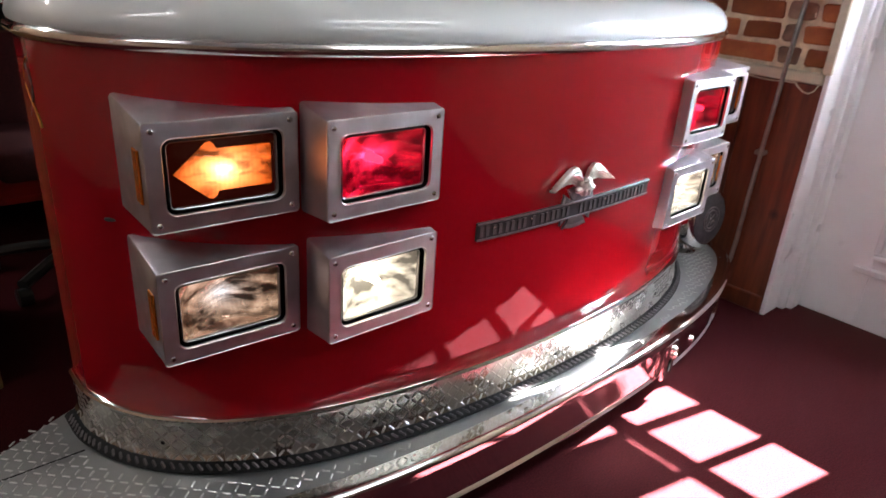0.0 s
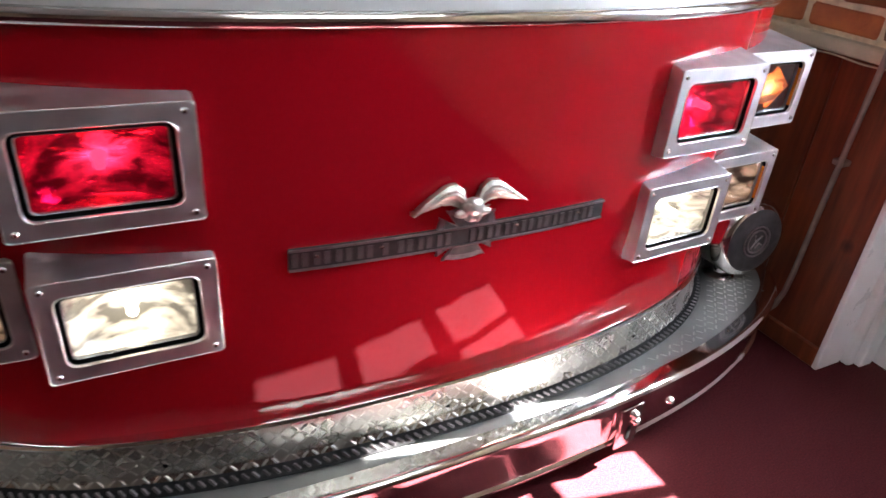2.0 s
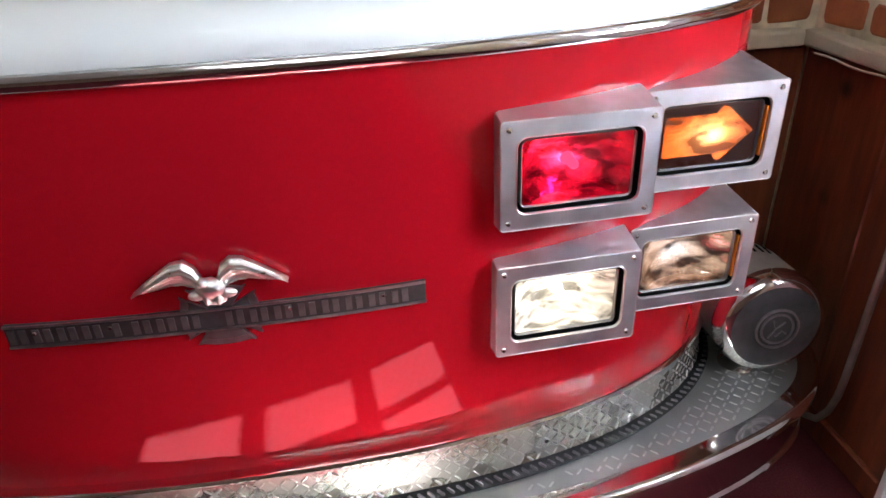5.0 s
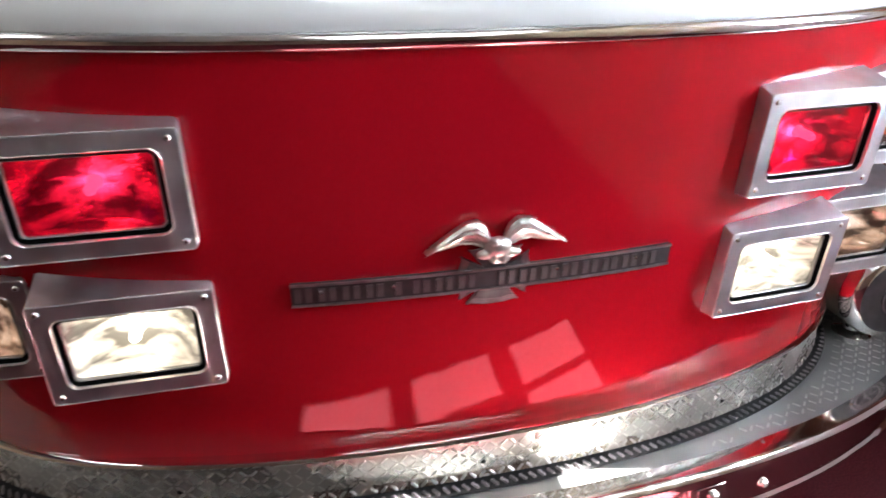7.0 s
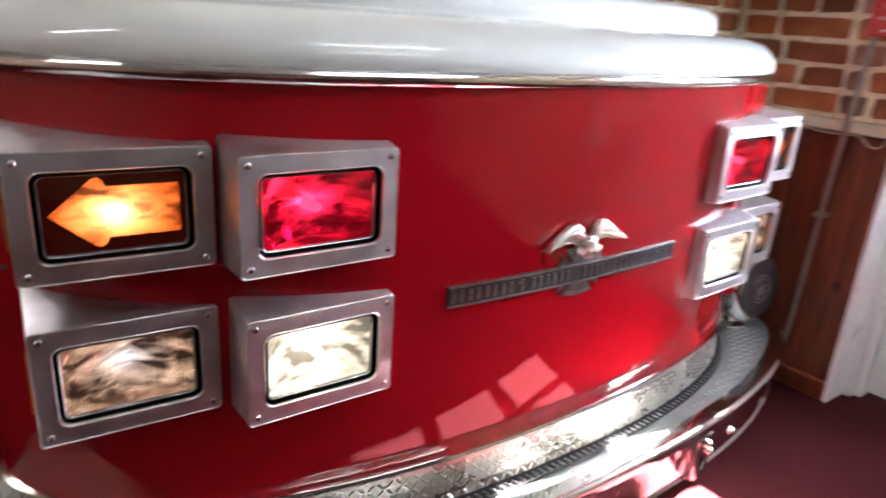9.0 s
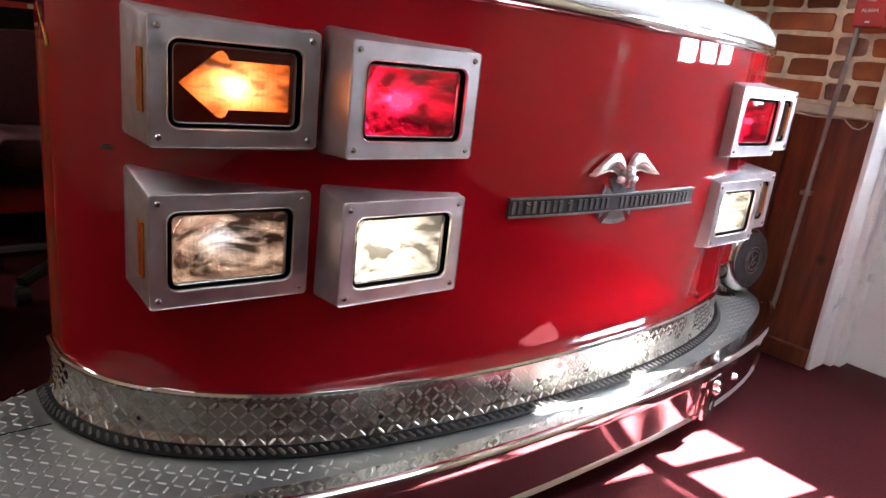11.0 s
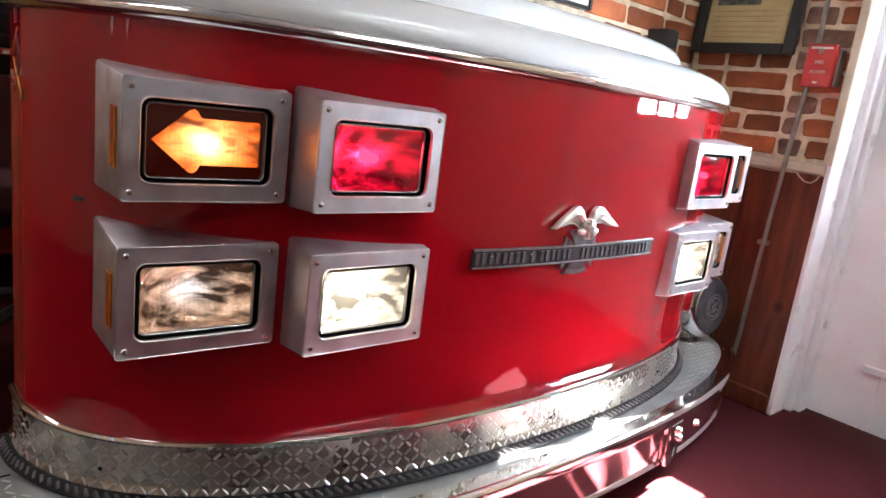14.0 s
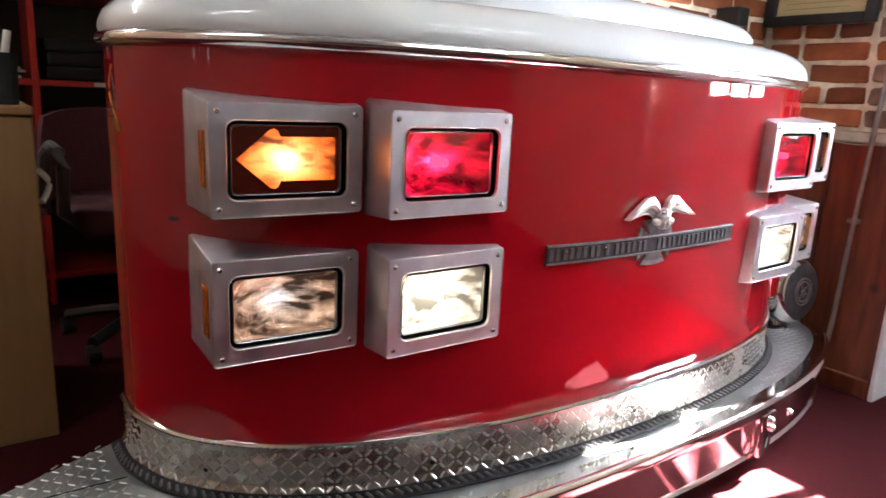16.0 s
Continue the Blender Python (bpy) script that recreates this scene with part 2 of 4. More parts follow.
LENS_RED = lens_mat("red_reflector", (0.85, 0.6, 0.6), (1.0, 0.09, 0.15), 0.16, 0.0036, 0.018, metal=1.0, dim=0.15, core=(1.0, 0.7, 0.7), relief=0.5)
LENS_LIT = lens_mat("lit_reflector", (0.8, 0.77, 0.7), (1.0, 0.86, 0.66), 0.033, 0.0062, 0.035, dim=0.25, grain=20.0, core=(1.0, 0.95, 0.85))
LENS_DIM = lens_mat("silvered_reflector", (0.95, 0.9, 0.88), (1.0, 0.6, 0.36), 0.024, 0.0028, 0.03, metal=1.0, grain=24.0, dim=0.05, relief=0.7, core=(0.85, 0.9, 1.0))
# brown, copper and blue-white swirls: the room's reflections painted into the base colour
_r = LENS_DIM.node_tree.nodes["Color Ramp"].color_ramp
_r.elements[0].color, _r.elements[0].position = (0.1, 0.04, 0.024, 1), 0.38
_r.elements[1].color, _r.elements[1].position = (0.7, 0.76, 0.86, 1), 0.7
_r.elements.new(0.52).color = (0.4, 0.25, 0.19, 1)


def cover_mat(name, tint):
    """Thin fluted lens cover: clear straight through, glossy at the surface."""
    m = bpy.data.materials.new(name)
    m.use_nodes = True
    n, link = m.node_tree.nodes, m.node_tree.links.new
    tr, gl, mx = n.new("ShaderNodeBsdfTransparent"), n.new("ShaderNodeBsdfGlossy"), n.new("ShaderNodeMixShader")
    tr.inputs["Color"].default_value = (*tint, 1)
    gl.inputs["Roughness"].default_value = 0.05
    co, no, bp = n.new("ShaderNodeTexCoord"), n.new("ShaderNodeTexNoise"), n.new("ShaderNodeBump")
    no.inputs["Scale"].default_value = 45.0
    bp.inputs["Strength"].default_value, bp.inputs["Distance"].default_value = 0.35, 0.003
    link(co.outputs["Object"], no.inputs["Vector"]), link(no.outputs["Fac"], bp.inputs["Height"])
    link(bp.outputs[0], gl.inputs["Normal"])
    mx.inputs[0].default_value = 0.07
    link(tr.outputs[0], mx.inputs[1]), link(gl.outputs[0], mx.inputs[2])
    link(mx.outputs[0], n["Material Output"].inputs["Surface"])
    return m


COVER = cover_mat("clear_lens", (0.96, 0.95, 0.93))
COVER_RED = cover_mat("red_lens", (0.7, 0.05, 0.17))
BULB_LIT = mat("glowing_bulb", (0.9, 0.88, 0.8), 0.3, emit=(1.0, 0.85, 0.6), emit_strength=0.19)
BULB_RED = mat("glowing_red_bulb", (0.9, 0.3, 0.3), 0.3, emit=(1.0, 0.12, 0.1), emit_strength=0.19)
# knots in the pine
_n, _l = WOOD.node_tree.nodes, WOOD.node_tree.links.new
_c, _v, _r, _m = _n.new("ShaderNodeTexCoord"), _n.new("ShaderNodeTexVoronoi"), _n.new("ShaderNodeValToRGB"), _n.new("ShaderNodeMixRGB")
_v.inputs["Scale"].default_value = 7.0
_r.color_ramp.elements[0].color, _r.color_ramp.elements[0].position = (0.12, 0.1, 0.1, 1), 0.05
_r.color_ramp.elements[1].color, _r.color_ramp.elements[1].position = (1, 1, 1, 1), 0.17
_m.blend_type, _m.inputs["Fac"].default_value = "MULTIPLY", 1
_b = _n["Principled BSDF"]
_old = _b.inputs["Base Color"].links[0].from_socket
_l(_c.outputs["Object"], _v.inputs["Vector"]), _l(_v.outputs["Distance"], _r.inputs["Fac"]), _l(_r.outputs[0], _m.inputs["Color2"]), _l(_old, _m.inputs["Color1"]), _l(_m.outputs[0], _b.inputs["Base Color"])

glass = bpy.data.materials.new("window_glass")
glass.use_nodes = True
_n, _l = glass.node_tree.nodes, glass.node_tree.links.new
_t, _g, _m, _f = _n.new("ShaderNodeBsdfTransparent"), _n.new("ShaderNodeBsdfGlossy"), _n.new("ShaderNodeMixShader"), _n.new("ShaderNodeFresnel")
_g.inputs["Roughness"].default_value = 0.02
_l(_f.outputs[0], _m.inputs[0]), _l(_t.outputs[0], _m.inputs[1]), _l(_g.outputs[0], _m.inputs[2])
_l(_m.outputs[0], _n["Material Output"].inputs["Surface"])
GLASS = glass
TINTED = glass.copy()
TINTED.name = "tinted_glass"
TINTED.node_tree.nodes["Transparent BSDF"].inputs["Color"].default_value = (0.42, 0.36, 0.36, 1)


# ---- mesh helpers ----
def mesh_of(bm, name, smooth=False):
    me = bpy.data.meshes.new(name)
    bm.normal_update()
    bm.to_mesh(me)
    bm.free()
    if smooth:
        me.polygons.foreach_set("use_smooth", [True] * len(me.polygons))
        me.set_sharp_from_angle(angle=radians(35))
    return me


def part(name, bm, material, parent=None, label="", smooth=False, at=None, kind=""):
    ob = new(name, mesh_of(bm, name, smooth))
    ob.data.materials.append(material)
    if parent is not None:
        ob.parent = parent
    if at is not None:
        ob.matrix_basis = at
    return tagged(ob, label, kind=kind)


def thing(name, label, category, at=None, group="", kind=""):
    ob = new(name)
    ob.empty_display_size = 0.05
    if at is not None:
        ob.matrix_basis = at
    return tagged(ob, label, category, group, kind)


def box(x0, x1, y0, y1, z0, z1, bevel=0.0, seg=1, bm=None):
    bm2 = bmesh.new()
    bmesh.ops.create_cube(bm2, size=1)
    bmesh.ops.scale(bm2, vec=(abs(x1 - x0), abs(y1 - y0), abs(z1 - z0)), verts=bm2.verts)
    bmesh.ops.translate(bm2, vec=((x0 + x1) / 2, (y0 + y1) / 2, (z0 + z1) / 2), verts=bm2.verts)
    if bevel:
        bmesh.ops.bevel(bm2, geom=list(bm2.edges), offset=bevel, segments=seg, affect="EDGES", profile=0.5)
    if bm is None:
        return bm2
    me = bpy.data.meshes.new("tmp")
    bm2.to_mesh(me)
    bm.from_mesh(me)
    bpy.data.meshes.remove(me)
    bm2.free()
    return bm


def tube(pts, r, seg=10, bm=None):
    """A round bar along points."""
    bm = bm or bmesh.new()
    rings = []
    pts = [Vector(p) for p in pts]
    for i, p in enumerate(pts):
        d = (pts[min(i + 1, len(pts) - 1)] - pts[max(i - 1, 0)]).normalized()
        side = d.cross(Vector((0, 0, 1)))
        side = side.normalized() if side.length > 1e-3 else Vector((1, 0, 0))
        up = side.cross(d)
        rings.append([bm.verts.new(p + (side * math.cos(a) + up * math.sin(a)) * r) for a in [2 * math.pi * k / seg for k in range(seg)]])
    for a, b in zip(rings, rings[1:]):
        for k in range(seg):
            bm.faces.new((a[k], a[(k + 1) % seg], b[(k + 1) % seg], b[k]))
    bm.faces.new(rings[0][::-1]), bm.faces.new(rings[-1])
    bmesh.ops.recalc_face_normals(bm, faces=bm.faces)
    return bm


def lathe(profile, seg=32, axis="y", bm=None):
    """Turned shape: rows of (radius, distance along the axis)."""
    bm = bm or bmesh.new()
    rings = []
    for r, d in profile:
        ring = []
        for k in range(seg):
            a = 2 * math.pi * k / seg
            u, v = r * math.cos(a), r * math.sin(a)
            ring.append(bm.verts.new((u, d, v) if axis == "y" else (u, v, d) if axis == "z" else (d, u, v)))
        rings.append(ring)
    for a, b in zip(rings, rings[1:]):
        for k in range(seg):
            bm.faces.new((a[k], a[(k + 1) % seg], b[(k + 1) % seg], b[k]))
    bm.faces.new(rings[0]), bm.faces.new(rings[-1])
    bmesh.ops.remove_doubles(bm, verts=bm.verts, dist=1e-5)
    bmesh.ops.recalc_face_normals(bm, faces=bm.faces)
    return bm


def prism(outline, y0, y1, bevel=0.0):
    """A plate: outline of (x, z) drawn out from y0 to y1."""
    bm = bmesh.new()
    a = [bm.verts.new((x, y0, z)) for x, z in outline]
    b = [bm.verts.new((x, y1, z)) for x, z in outline]
    k = len(a)
    bm.faces.new(a), bm.faces.new(b[::-1])
    for i in range(k):
        bm.faces.new((a[i], b[i], b[(i + 1) % k], a[(i + 1) % k]))
    bmesh.ops.recalc_face_normals(bm, faces=bm.faces)
    if bevel:
        bmesh.ops.bevel(bm, geom=[e for e in bm.edges if abs(e.verts[0].co.y - e.verts[1].co.y) < 1e-6 and e.verts[0].co.y == y0], offset=bevel, segments=2, affect="EDGES")
    return bm


def rounded(w, h, r, seg=5, cx=0.0, cz=0.0):
    pts = []
    for sx, sz, a0 in ((1, 1, 0), (-1, 1, 90), (-1, -1, 180), (1, -1, 270)):
        for k in range(seg + 1):
            a = radians(a0 + 90 * k / seg)
            pts.append((cx + sx * (w / 2 - r) + r * math.cos(a), cz + sz * (h / 2 - r) + r * math.sin(a)))
    return pts


# ---- plan of the truck's nose ----
HALF, FRONT, BOW, POWER, BACK = 0.91, 0.575, 0.42, 2.3, 1.06


def plan_curve(half, front, bow, power, back, count=72):
    pts = []
    for k in range(count + 1):
        a = math.pi * k / count
        c, s = math.cos(a), math.sin(a)
        pts.append(Vector((-half * math.copysign(abs(c) ** (2 / power), c), front + bow - bow * abs(s) ** (2 / power))))
    pts = [Vector((-half, back))] + pts + [Vector((half, back))]
    # even spacing
    run = [0.0]
    for a, b in zip(pts, pts[1:]):
        run.append(run[-1] + (b - a).length)
    out, j = [], 0
    for k in range(count * 2 + 1):
        d = run[-1] * k / (count * 2)
        while j < len(pts) - 2 and run[j + 1] < d:
            j += 1
        f = (d - run[j]) / max(run[j + 1] - run[j], 1e-9)
        out.append(pts[j].lerp(pts[j + 1], min(max(f, 0), 1)))
    return out


def normals_of(pts):
    out = []
    for i in range(len(pts)):
        d = (pts[min(i + 1, len(pts) - 1)] - pts[max(i - 1, 0)]).normalized()
        out.append(Vector((d.y, -d.x)))
    return out


NOSE = plan_curve(HALF, FRONT, BOW, POWER, BACK)


def draw_in(pts):
    for p in pts:
        if p.x < -0.6:
            p.x = -0.6 + (p.x + 0.6) * 0.89
            if p.x < -0.75 and p.y > 0.9:
                p.y = 0.9 + (p.y - 0.9) * 0.7
        elif p.x > 0.6:
            p.x = 0.6 + (p.x - 0.6) * 0.935


draw_in(NOSE)
NOSE_N = normals_of(NOSE)


def nose_y(x):
    u = abs(x) if abs(x) < 0.6 else 0.6 + (abs(x) - 0.6) / (0.89 if x < 0 else 0.935)
    u = min(u / HALF, 0.9999)
    return FRONT + BOW * (1 - (1 - u ** POWER) ** (1 / POWER))


def sweep(profile, pts=NOSE, nrm=NOSE_N, closed=True):
    """Rows of (outward offset, z) carried along the plan."""
    bm = bmesh.new()
    rows = [[bm.verts.new((p.x + n.x * o, p.y + n.y * o, z)) for o, z in profile] for p, n in zip(pts, nrm)]
    k = len(profile)
    for a, b in zip(rows, rows[1:]):
        for i in range(k if closed else k - 1):
            j = (i + 1) % k
            bm.faces.new((a[i], b[i], b[j], a[j]))
    if closed:
        bm.faces.new(rows[0][::-1]), bm.faces.new(rows[-1])
    bmesh.ops.recalc_face_normals(bm, faces=bm.faces)
    return bm


# ---- structure ----
FLOOR_X0, FLOOR_X1, FLOOR_Y0, FLOOR_Y1, CEIL = -3.0, 1.14, -3.2, 3.6, 2.6
part("floor", box(FLOOR_X0 - 0.2, 1.6, FLOOR_Y0 - 0.2, FLOOR_Y1 + 0.2, -0.1, 0.0), CARPET, kind="structure", label="dark red carpet floor with bright sun patches")
part("ceiling", box(FLOOR_X0 - 0.2, 1.6, FLOOR_Y0 - 0.2, FLOOR_Y1 + 0.2, CEIL, CEIL + 0.1), CEILING, kind="structure", label="off-white painted ceiling")

# wall at the door side: opening y -0.40..0.566
bm = box(1.14, 1.34, 0.566, 1.20, 0, CEIL)
box(1.14, 1.34, FLOOR_Y0, -0.40, 0, CEIL, bm=bm)
box(1.14, 1.34, -0.40, 0.566, 2.06, CEIL, bm=bm)
wall_east = part("wall_east", bm, MORTAR, kind="structure", label="old brick wall above stained wainscot beside a white door")
wall_north = part("wall_north", box(-0.72, 1.14, 1.08, 1.20, 0, CEIL), MORTAR, kind="structure", label="brick wall behind the fire truck front")
part("wall_office", box(FLOOR_X0, 1.34, FLOOR_Y1, FLOOR_Y1 + 0.15, 0, CEIL), PLASTER, kind="structure", label="brown painted plaster wall behind the office shelves")
part("wall_office_side", box(1.14, 1.34, 1.20, FLOOR_Y1, 0, CEIL), PLASTER, kind="structure", label="brown painted plaster side wall of the office")
part("wall_south", box(FLOOR_X0, 1.34, FLOOR_Y0 - 0.15, FLOOR_Y0, 0, CEIL), PLASTER, kind="structure", label="brown painted plaster wall")
bm = box(FLOOR_X0 - 0.15, FLOOR_X0, FLOOR_Y0 - 0.15, -0.02, 0, CEIL)
box(FLOOR_X0 - 0.15, FLOOR_X0, 0.07, 0.35, 0, CEIL, bm=bm)
box(FLOOR_X0 - 0.15, FLOOR_X0, 0.43, FLOOR_Y1 + 0.15, 0, CEIL, bm=bm)
for y0, y1 in ((-0.02, 0.07), (0.35, 0.43)):
    box(FLOOR_X0 - 0.15, FLOOR_X0, y0, y1, 0, 0.92, bm=bm)
    box(FLOOR_X0 - 0.15, FLOOR_X0, y0, y1, 1.6, CEIL, bm=bm)
part("wall_west", bm, PLASTER_TAN, kind="structure", label="tan painted plaster wall with two narrow sidelights")
for name, y0, y1 in (("window_1", -0.02, 0.07), ("window_2", 0.35, 0.43)):
    win = thing(name, "tall narrow sidelight window in the tan wall", "window", kind="structure")
    x0, x1 = FLOOR_X0 - 0.11, FLOOR_X0 - 0.05
    for a in ((y0, y0 + 0.02, 0.92, 1.6), (y1 - 0.02, y1, 0.92, 1.6), (y0 + 0.02, y1 - 0.02, 0.92, 0.95), (y0 + 0.02, y1 - 0.02, 1.57, 1.6)):
        part("window_frame", box(x0, x1, *a, 0.003), DOOR_WHITE, win)
    pane = part("pane", box(x0 + 0.028, x0 + 0.032, y0 + 0.02, y1 - 0.02, 0.95, 1.57), TINTED, win, "smoky tinted pane")
    pane.visible_shadow = False

# wainscot: boards, ledge, baseboard
wain = thing("wainscot", "dark stained knotty pine wainscot boards on the wall", "wainscot", kind="structure")
for y0, y1 in ((0.566, 0.795), (0.797, 1.056)):
    part("board", box(1.118, 1.14, y0, y1, 0.0, 0.765, 0.003), WOOD, wain)
for k in range(4):
    part("board", box(1.118 - 0.24 * (k + 1) + 0.001, 1.118 - 0.24 * k - 0.001, 1.058, 1.08, 0.0, 0.765, 0.003), WOOD, wain)
part("dado_rail", box(1.098, 1.14, 0.566, 1.056, 0.768, 0.80, 0.006, 2), CREAM, kind="structure", label="worn cream painted ledge on top of the wainscot")
part("dado_rail", box(0.1, 1.098, 1.04, 1.08, 0.768, 0.80, 0.006, 2), CREAM, kind="structure", label="worn cream painted ledge on top of the wainscot")
part("baseboard", box(1.104, 1.118, 0.566, 1.056, 0.0, 0.06, 0.004), WOOD, kind="structure", label="dark stained baseboard")

# door casing and door
casing = thing("trim", "white painted moulded door casing", "door casing", kind="structure")
part("casing_board", box(1.104, 1.203, 0.550, 0.566, 0.0, 2.08, 0.004, 2), DOOR_WHITE, casing)
part("casing_bead", box(1.092, 1.104, 0.546, 0.574, 0.80, 2.08, 0.005, 3), CREAM, casing, "cream outer edge above the ledge")
part("jamb", box(1.204, 1.233, 0.527, 0.560, 0.0, 2.06, 0.009, 3), DOOR_WHITE, casing)
part("stop", box(1.234, 1.286, 0.512, 0.558, 0.0, 2.06, 0.005, 3), DOOR_WHITE, casing)
part("casing_board", box(1.104, 1.139, -0.49, -0.40, 0.0, 2.08, 0.005, 2), DOOR_WHITE, casing)
part("head_casing", box(1.104, 1.139, -0.40, 0.549, 2.06, 2.15, 0.005, 2), DOOR_WHITE, casing)
door = thing("door_1", "white painted door with small glass panes above and panels below", "door", kind="structure")
DX0, DX1 = 1.290, 1.330
GLASS_Y0, GLASS_Y1, GLASS_Z0, GLASS_Z1 = -0.101, 0.333, 0.892, 1.776
part("stile", box(DX0, DX1, GLASS_Y1, 0.556, 0.004, 2.06, 0.002), DOOR_WHITE, door)
part("stile", box(DX0, DX1, -0.40, GLASS_Y0, 0.004, 2.06, 0.002), DOOR_WHITE, door)
part("rail", box(DX0, DX1, GLASS_Y0, GLASS_Y1, 0.004, 0.26, 0.002), DOOR_WHITE, door)
part("rail", box(DX0, DX1, GLASS_Y0, GLASS_Y1, 0.70, GLASS_Z0, 0.003), DOOR_WHITE, door)
part("rail", box(DX0, DX1, GLASS_Y0, GLASS_Y1, GLASS_Z1, 2.06, 0.002), DOOR_WHITE, door)
part("panel", box(DX0 + 0.012, DX1 - 0.012, GLASS_Y0, GLASS_Y1, 0.26, 0.70, 0.002), DOOR_WHITE, door)
for z0, z1, y1 in ((0.188, 0.212, 0.386), (0.246, 0.262, 0.342), (0.69, 0.71, 0.342)):
    part("panel_moulding", box(DX0 - 0.009, DX0 + 0.006, GLASS_Y0, y1, z0, z1, 0.006, 3), DOOR_WHITE, door)
part("panel_moulding", box(DX0 - 0.008, DX0 + 0.006, 0.322, 0.342, 0.263, 0.689, 0.006, 3), DOOR_WHITE, door)
for y0, y1 in ((0.200, 0.230), (0.035, 0.061)):
    part("muntin", box(DX0 + 0.005, DX1 - 0.005, y0, y1, GLASS_Z0, GLASS_Z1, 0.003), DOOR_WHITE, door)
for z0, z1 in ((1.148, 1.198), (1.456, 1.506)):
    part("muntin", box(DX0 + 0.008, DX1 - 0.008, GLASS_Y0, GLASS_Y1, z0, z1, 0.003), DOOR_WHITE, door)
# unseen boards added to shape the sun patches on floor and deck
part("blanked_pane", box(DX0 + 0.012, DX1 - 0.012, 0.061, 0.200, 1.219, 1.456), DOOR_WHITE, door, "unseen white board over most of a pane, added to block sun")
part("blanked_pane", box(DX0 + 0.012, DX1 - 0.012, 0.061, 0.200, 1.506, GLASS_Z1), DOOR_WHITE, door, "unseen white board over a pane, added to block sun")
part("blanked_pane", box(DX0 + 0.012, DX1 - 0.012, 0.308, GLASS_Y1, 1.198, 1.456), DOOR_WHITE, door, "unseen white board along the edge of a pane, added to trim sun")
part("blanked_pane", box(DX0 + 0.012, DX1 - 0.012, 0.244, GLASS_Y1, 1.506, GLASS_Z1), DOOR_WHITE, door, "unseen white board over part of a pane, added to trim sun")
pane = part("pane", box(DX0 + 0.018, DX0 + 0.022, GLASS_Y0, GLASS_Y1, GLASS_Z0, GLASS_Z1), GLASS, door)
pane.visible_shadow = False
part("lock", box(1.262, DX0, 0.385, 0.472, 0.966, 1.100, 0.008, 3), LOCK_GREY, door, "grey rounded lock plate on the door", smooth=True)
part("lock_case", box(1.258, DX0, 0.375, 0.476, 0.880, 0.960, 0.012, 3), DOOR_WHITE, door, "pale painted lock case under the plate", smooth=True)

# fluorescent fixtures; the third is made up to go with the added west lamp
for x, y in ((0.25, -0.55), (0.25, -1.75), (-2.2, 0.3), (-2.3, 2.9)):
    fx = thing("ceiling_light", "white fluorescent tube fixture on the ceiling", "ceiling light", pose(x, y, CEIL), group="ceiling tube lights")
    part("housing", box(-0.64, 0.64, -0.07, 0.07, -0.045, 0.0, 0.01), DOOR_WHITE, fx)
    for dy in (-0.035, 0.035):
        part("tube", tube([(-0.6, dy, -0.062), (0.6, dy, -0.062)], 0.014), GLOW_TUBE, fx)

# ---- fire truck front ----
truck = thing("fire_truck_front", "red fire truck front with white top, chrome bumper and eight lamps", "fire truck")
LAMP_X, LAMP_Z = (0.708, 0.480), (0.537, 0.750)
levels = sorted([0.292, 0.302, 0.312, 0.322, 0.332, 0.35, 0.365, 0.38, 0.41, 0.445, 0.515, 0.55, 0.62, 0.65] + [z + d for z in LAMP_Z for d in (-0.05, 0.05)] + [0.905])


def tuck(z):
    """The lower panel leans in by a little over three degrees and less so at its foot."""
    if z >= 0.65:
        return 0.0
    if z > 0.5:
        return -0.058 * (0.65 - z) ** 2 / 0.3
    foot = max(0.33 - z, 0.0)
    return -0.058 * (0.075 + 0.5 - z - foot * foot / 0.065)


profile = [(tuck(z), 0.0, z) for z in levels] + [(tuck(z), -0.012, z) for z in reversed(levels)]
bm = bmesh.new()
rows = []
for p, n in zip(NOSE, NOSE_N):
    fade = min(max((0.72 - abs(p.x)) / 0.3, 0.0), 1.0)
    fade = fade * fade * (3 - 2 * fade)
    rows.append([bm.verts.new((p.x + n.x * (o * fade + d), p.y + n.y * (o * fade + d), z)) for o, d, z in profile])
for a, b in zip(rows, rows[1:]):
    for i in range(len(profile)):
        j = (i + 1) % len(profile)
        bm.faces.new((a[i], b[i], b[j], a[j]))
bm.faces.new(rows[0][::-1]), bm.faces.new(rows[-1])
bmesh.ops.recalc_face_normals(bm, faces=bm.faces)
gone = []
for f in bm.faces:
    if len(f.verts) == 4:
        c = f.calc_center_median()
        near_x = any(abs(abs(v.co.x) - x) < 0.092 for x in LAMP_X for v in f.verts) and any(all(abs(abs(v.co.x) - x) < 0.092 for v in f.verts) for x in LAMP_X)
        if near_x and any(abs(c.z - z) < 0.04 for z in LAMP_Z):
            gone.append(f)
bmesh.ops.delete(bm, geom=gone, context="FACES")
part("body_panel", bm, RED, truck, "glossy red painted curved front panel", smooth=True)

# white cowl in two steps
dome = [(0.006, 0.922)]
for k in range(9):
    a = radians(90 * k / 8)
    dome.append((-0.085 + 0.085 * math.cos(a) + 0.008 * (1 - k / 8), 0.93 + 0.062 * math.sin(a)))
dome += [(-0.16, 1.003), (-0.17, 0.985), (-0.02, 0.922)]
part("white_cowl", sweep(dome), WHITE, truck, "glossy white painted rounded cowl", smooth=True)
UP = plan_curve(HALF - 0.11, FRONT + 0.12, BOW - 0.05, POWER, BACK)
draw_in(UP)
UP_N = normals_of(UP)
dome2 = [(0.0, 0.995), (0.0, 1.01)]
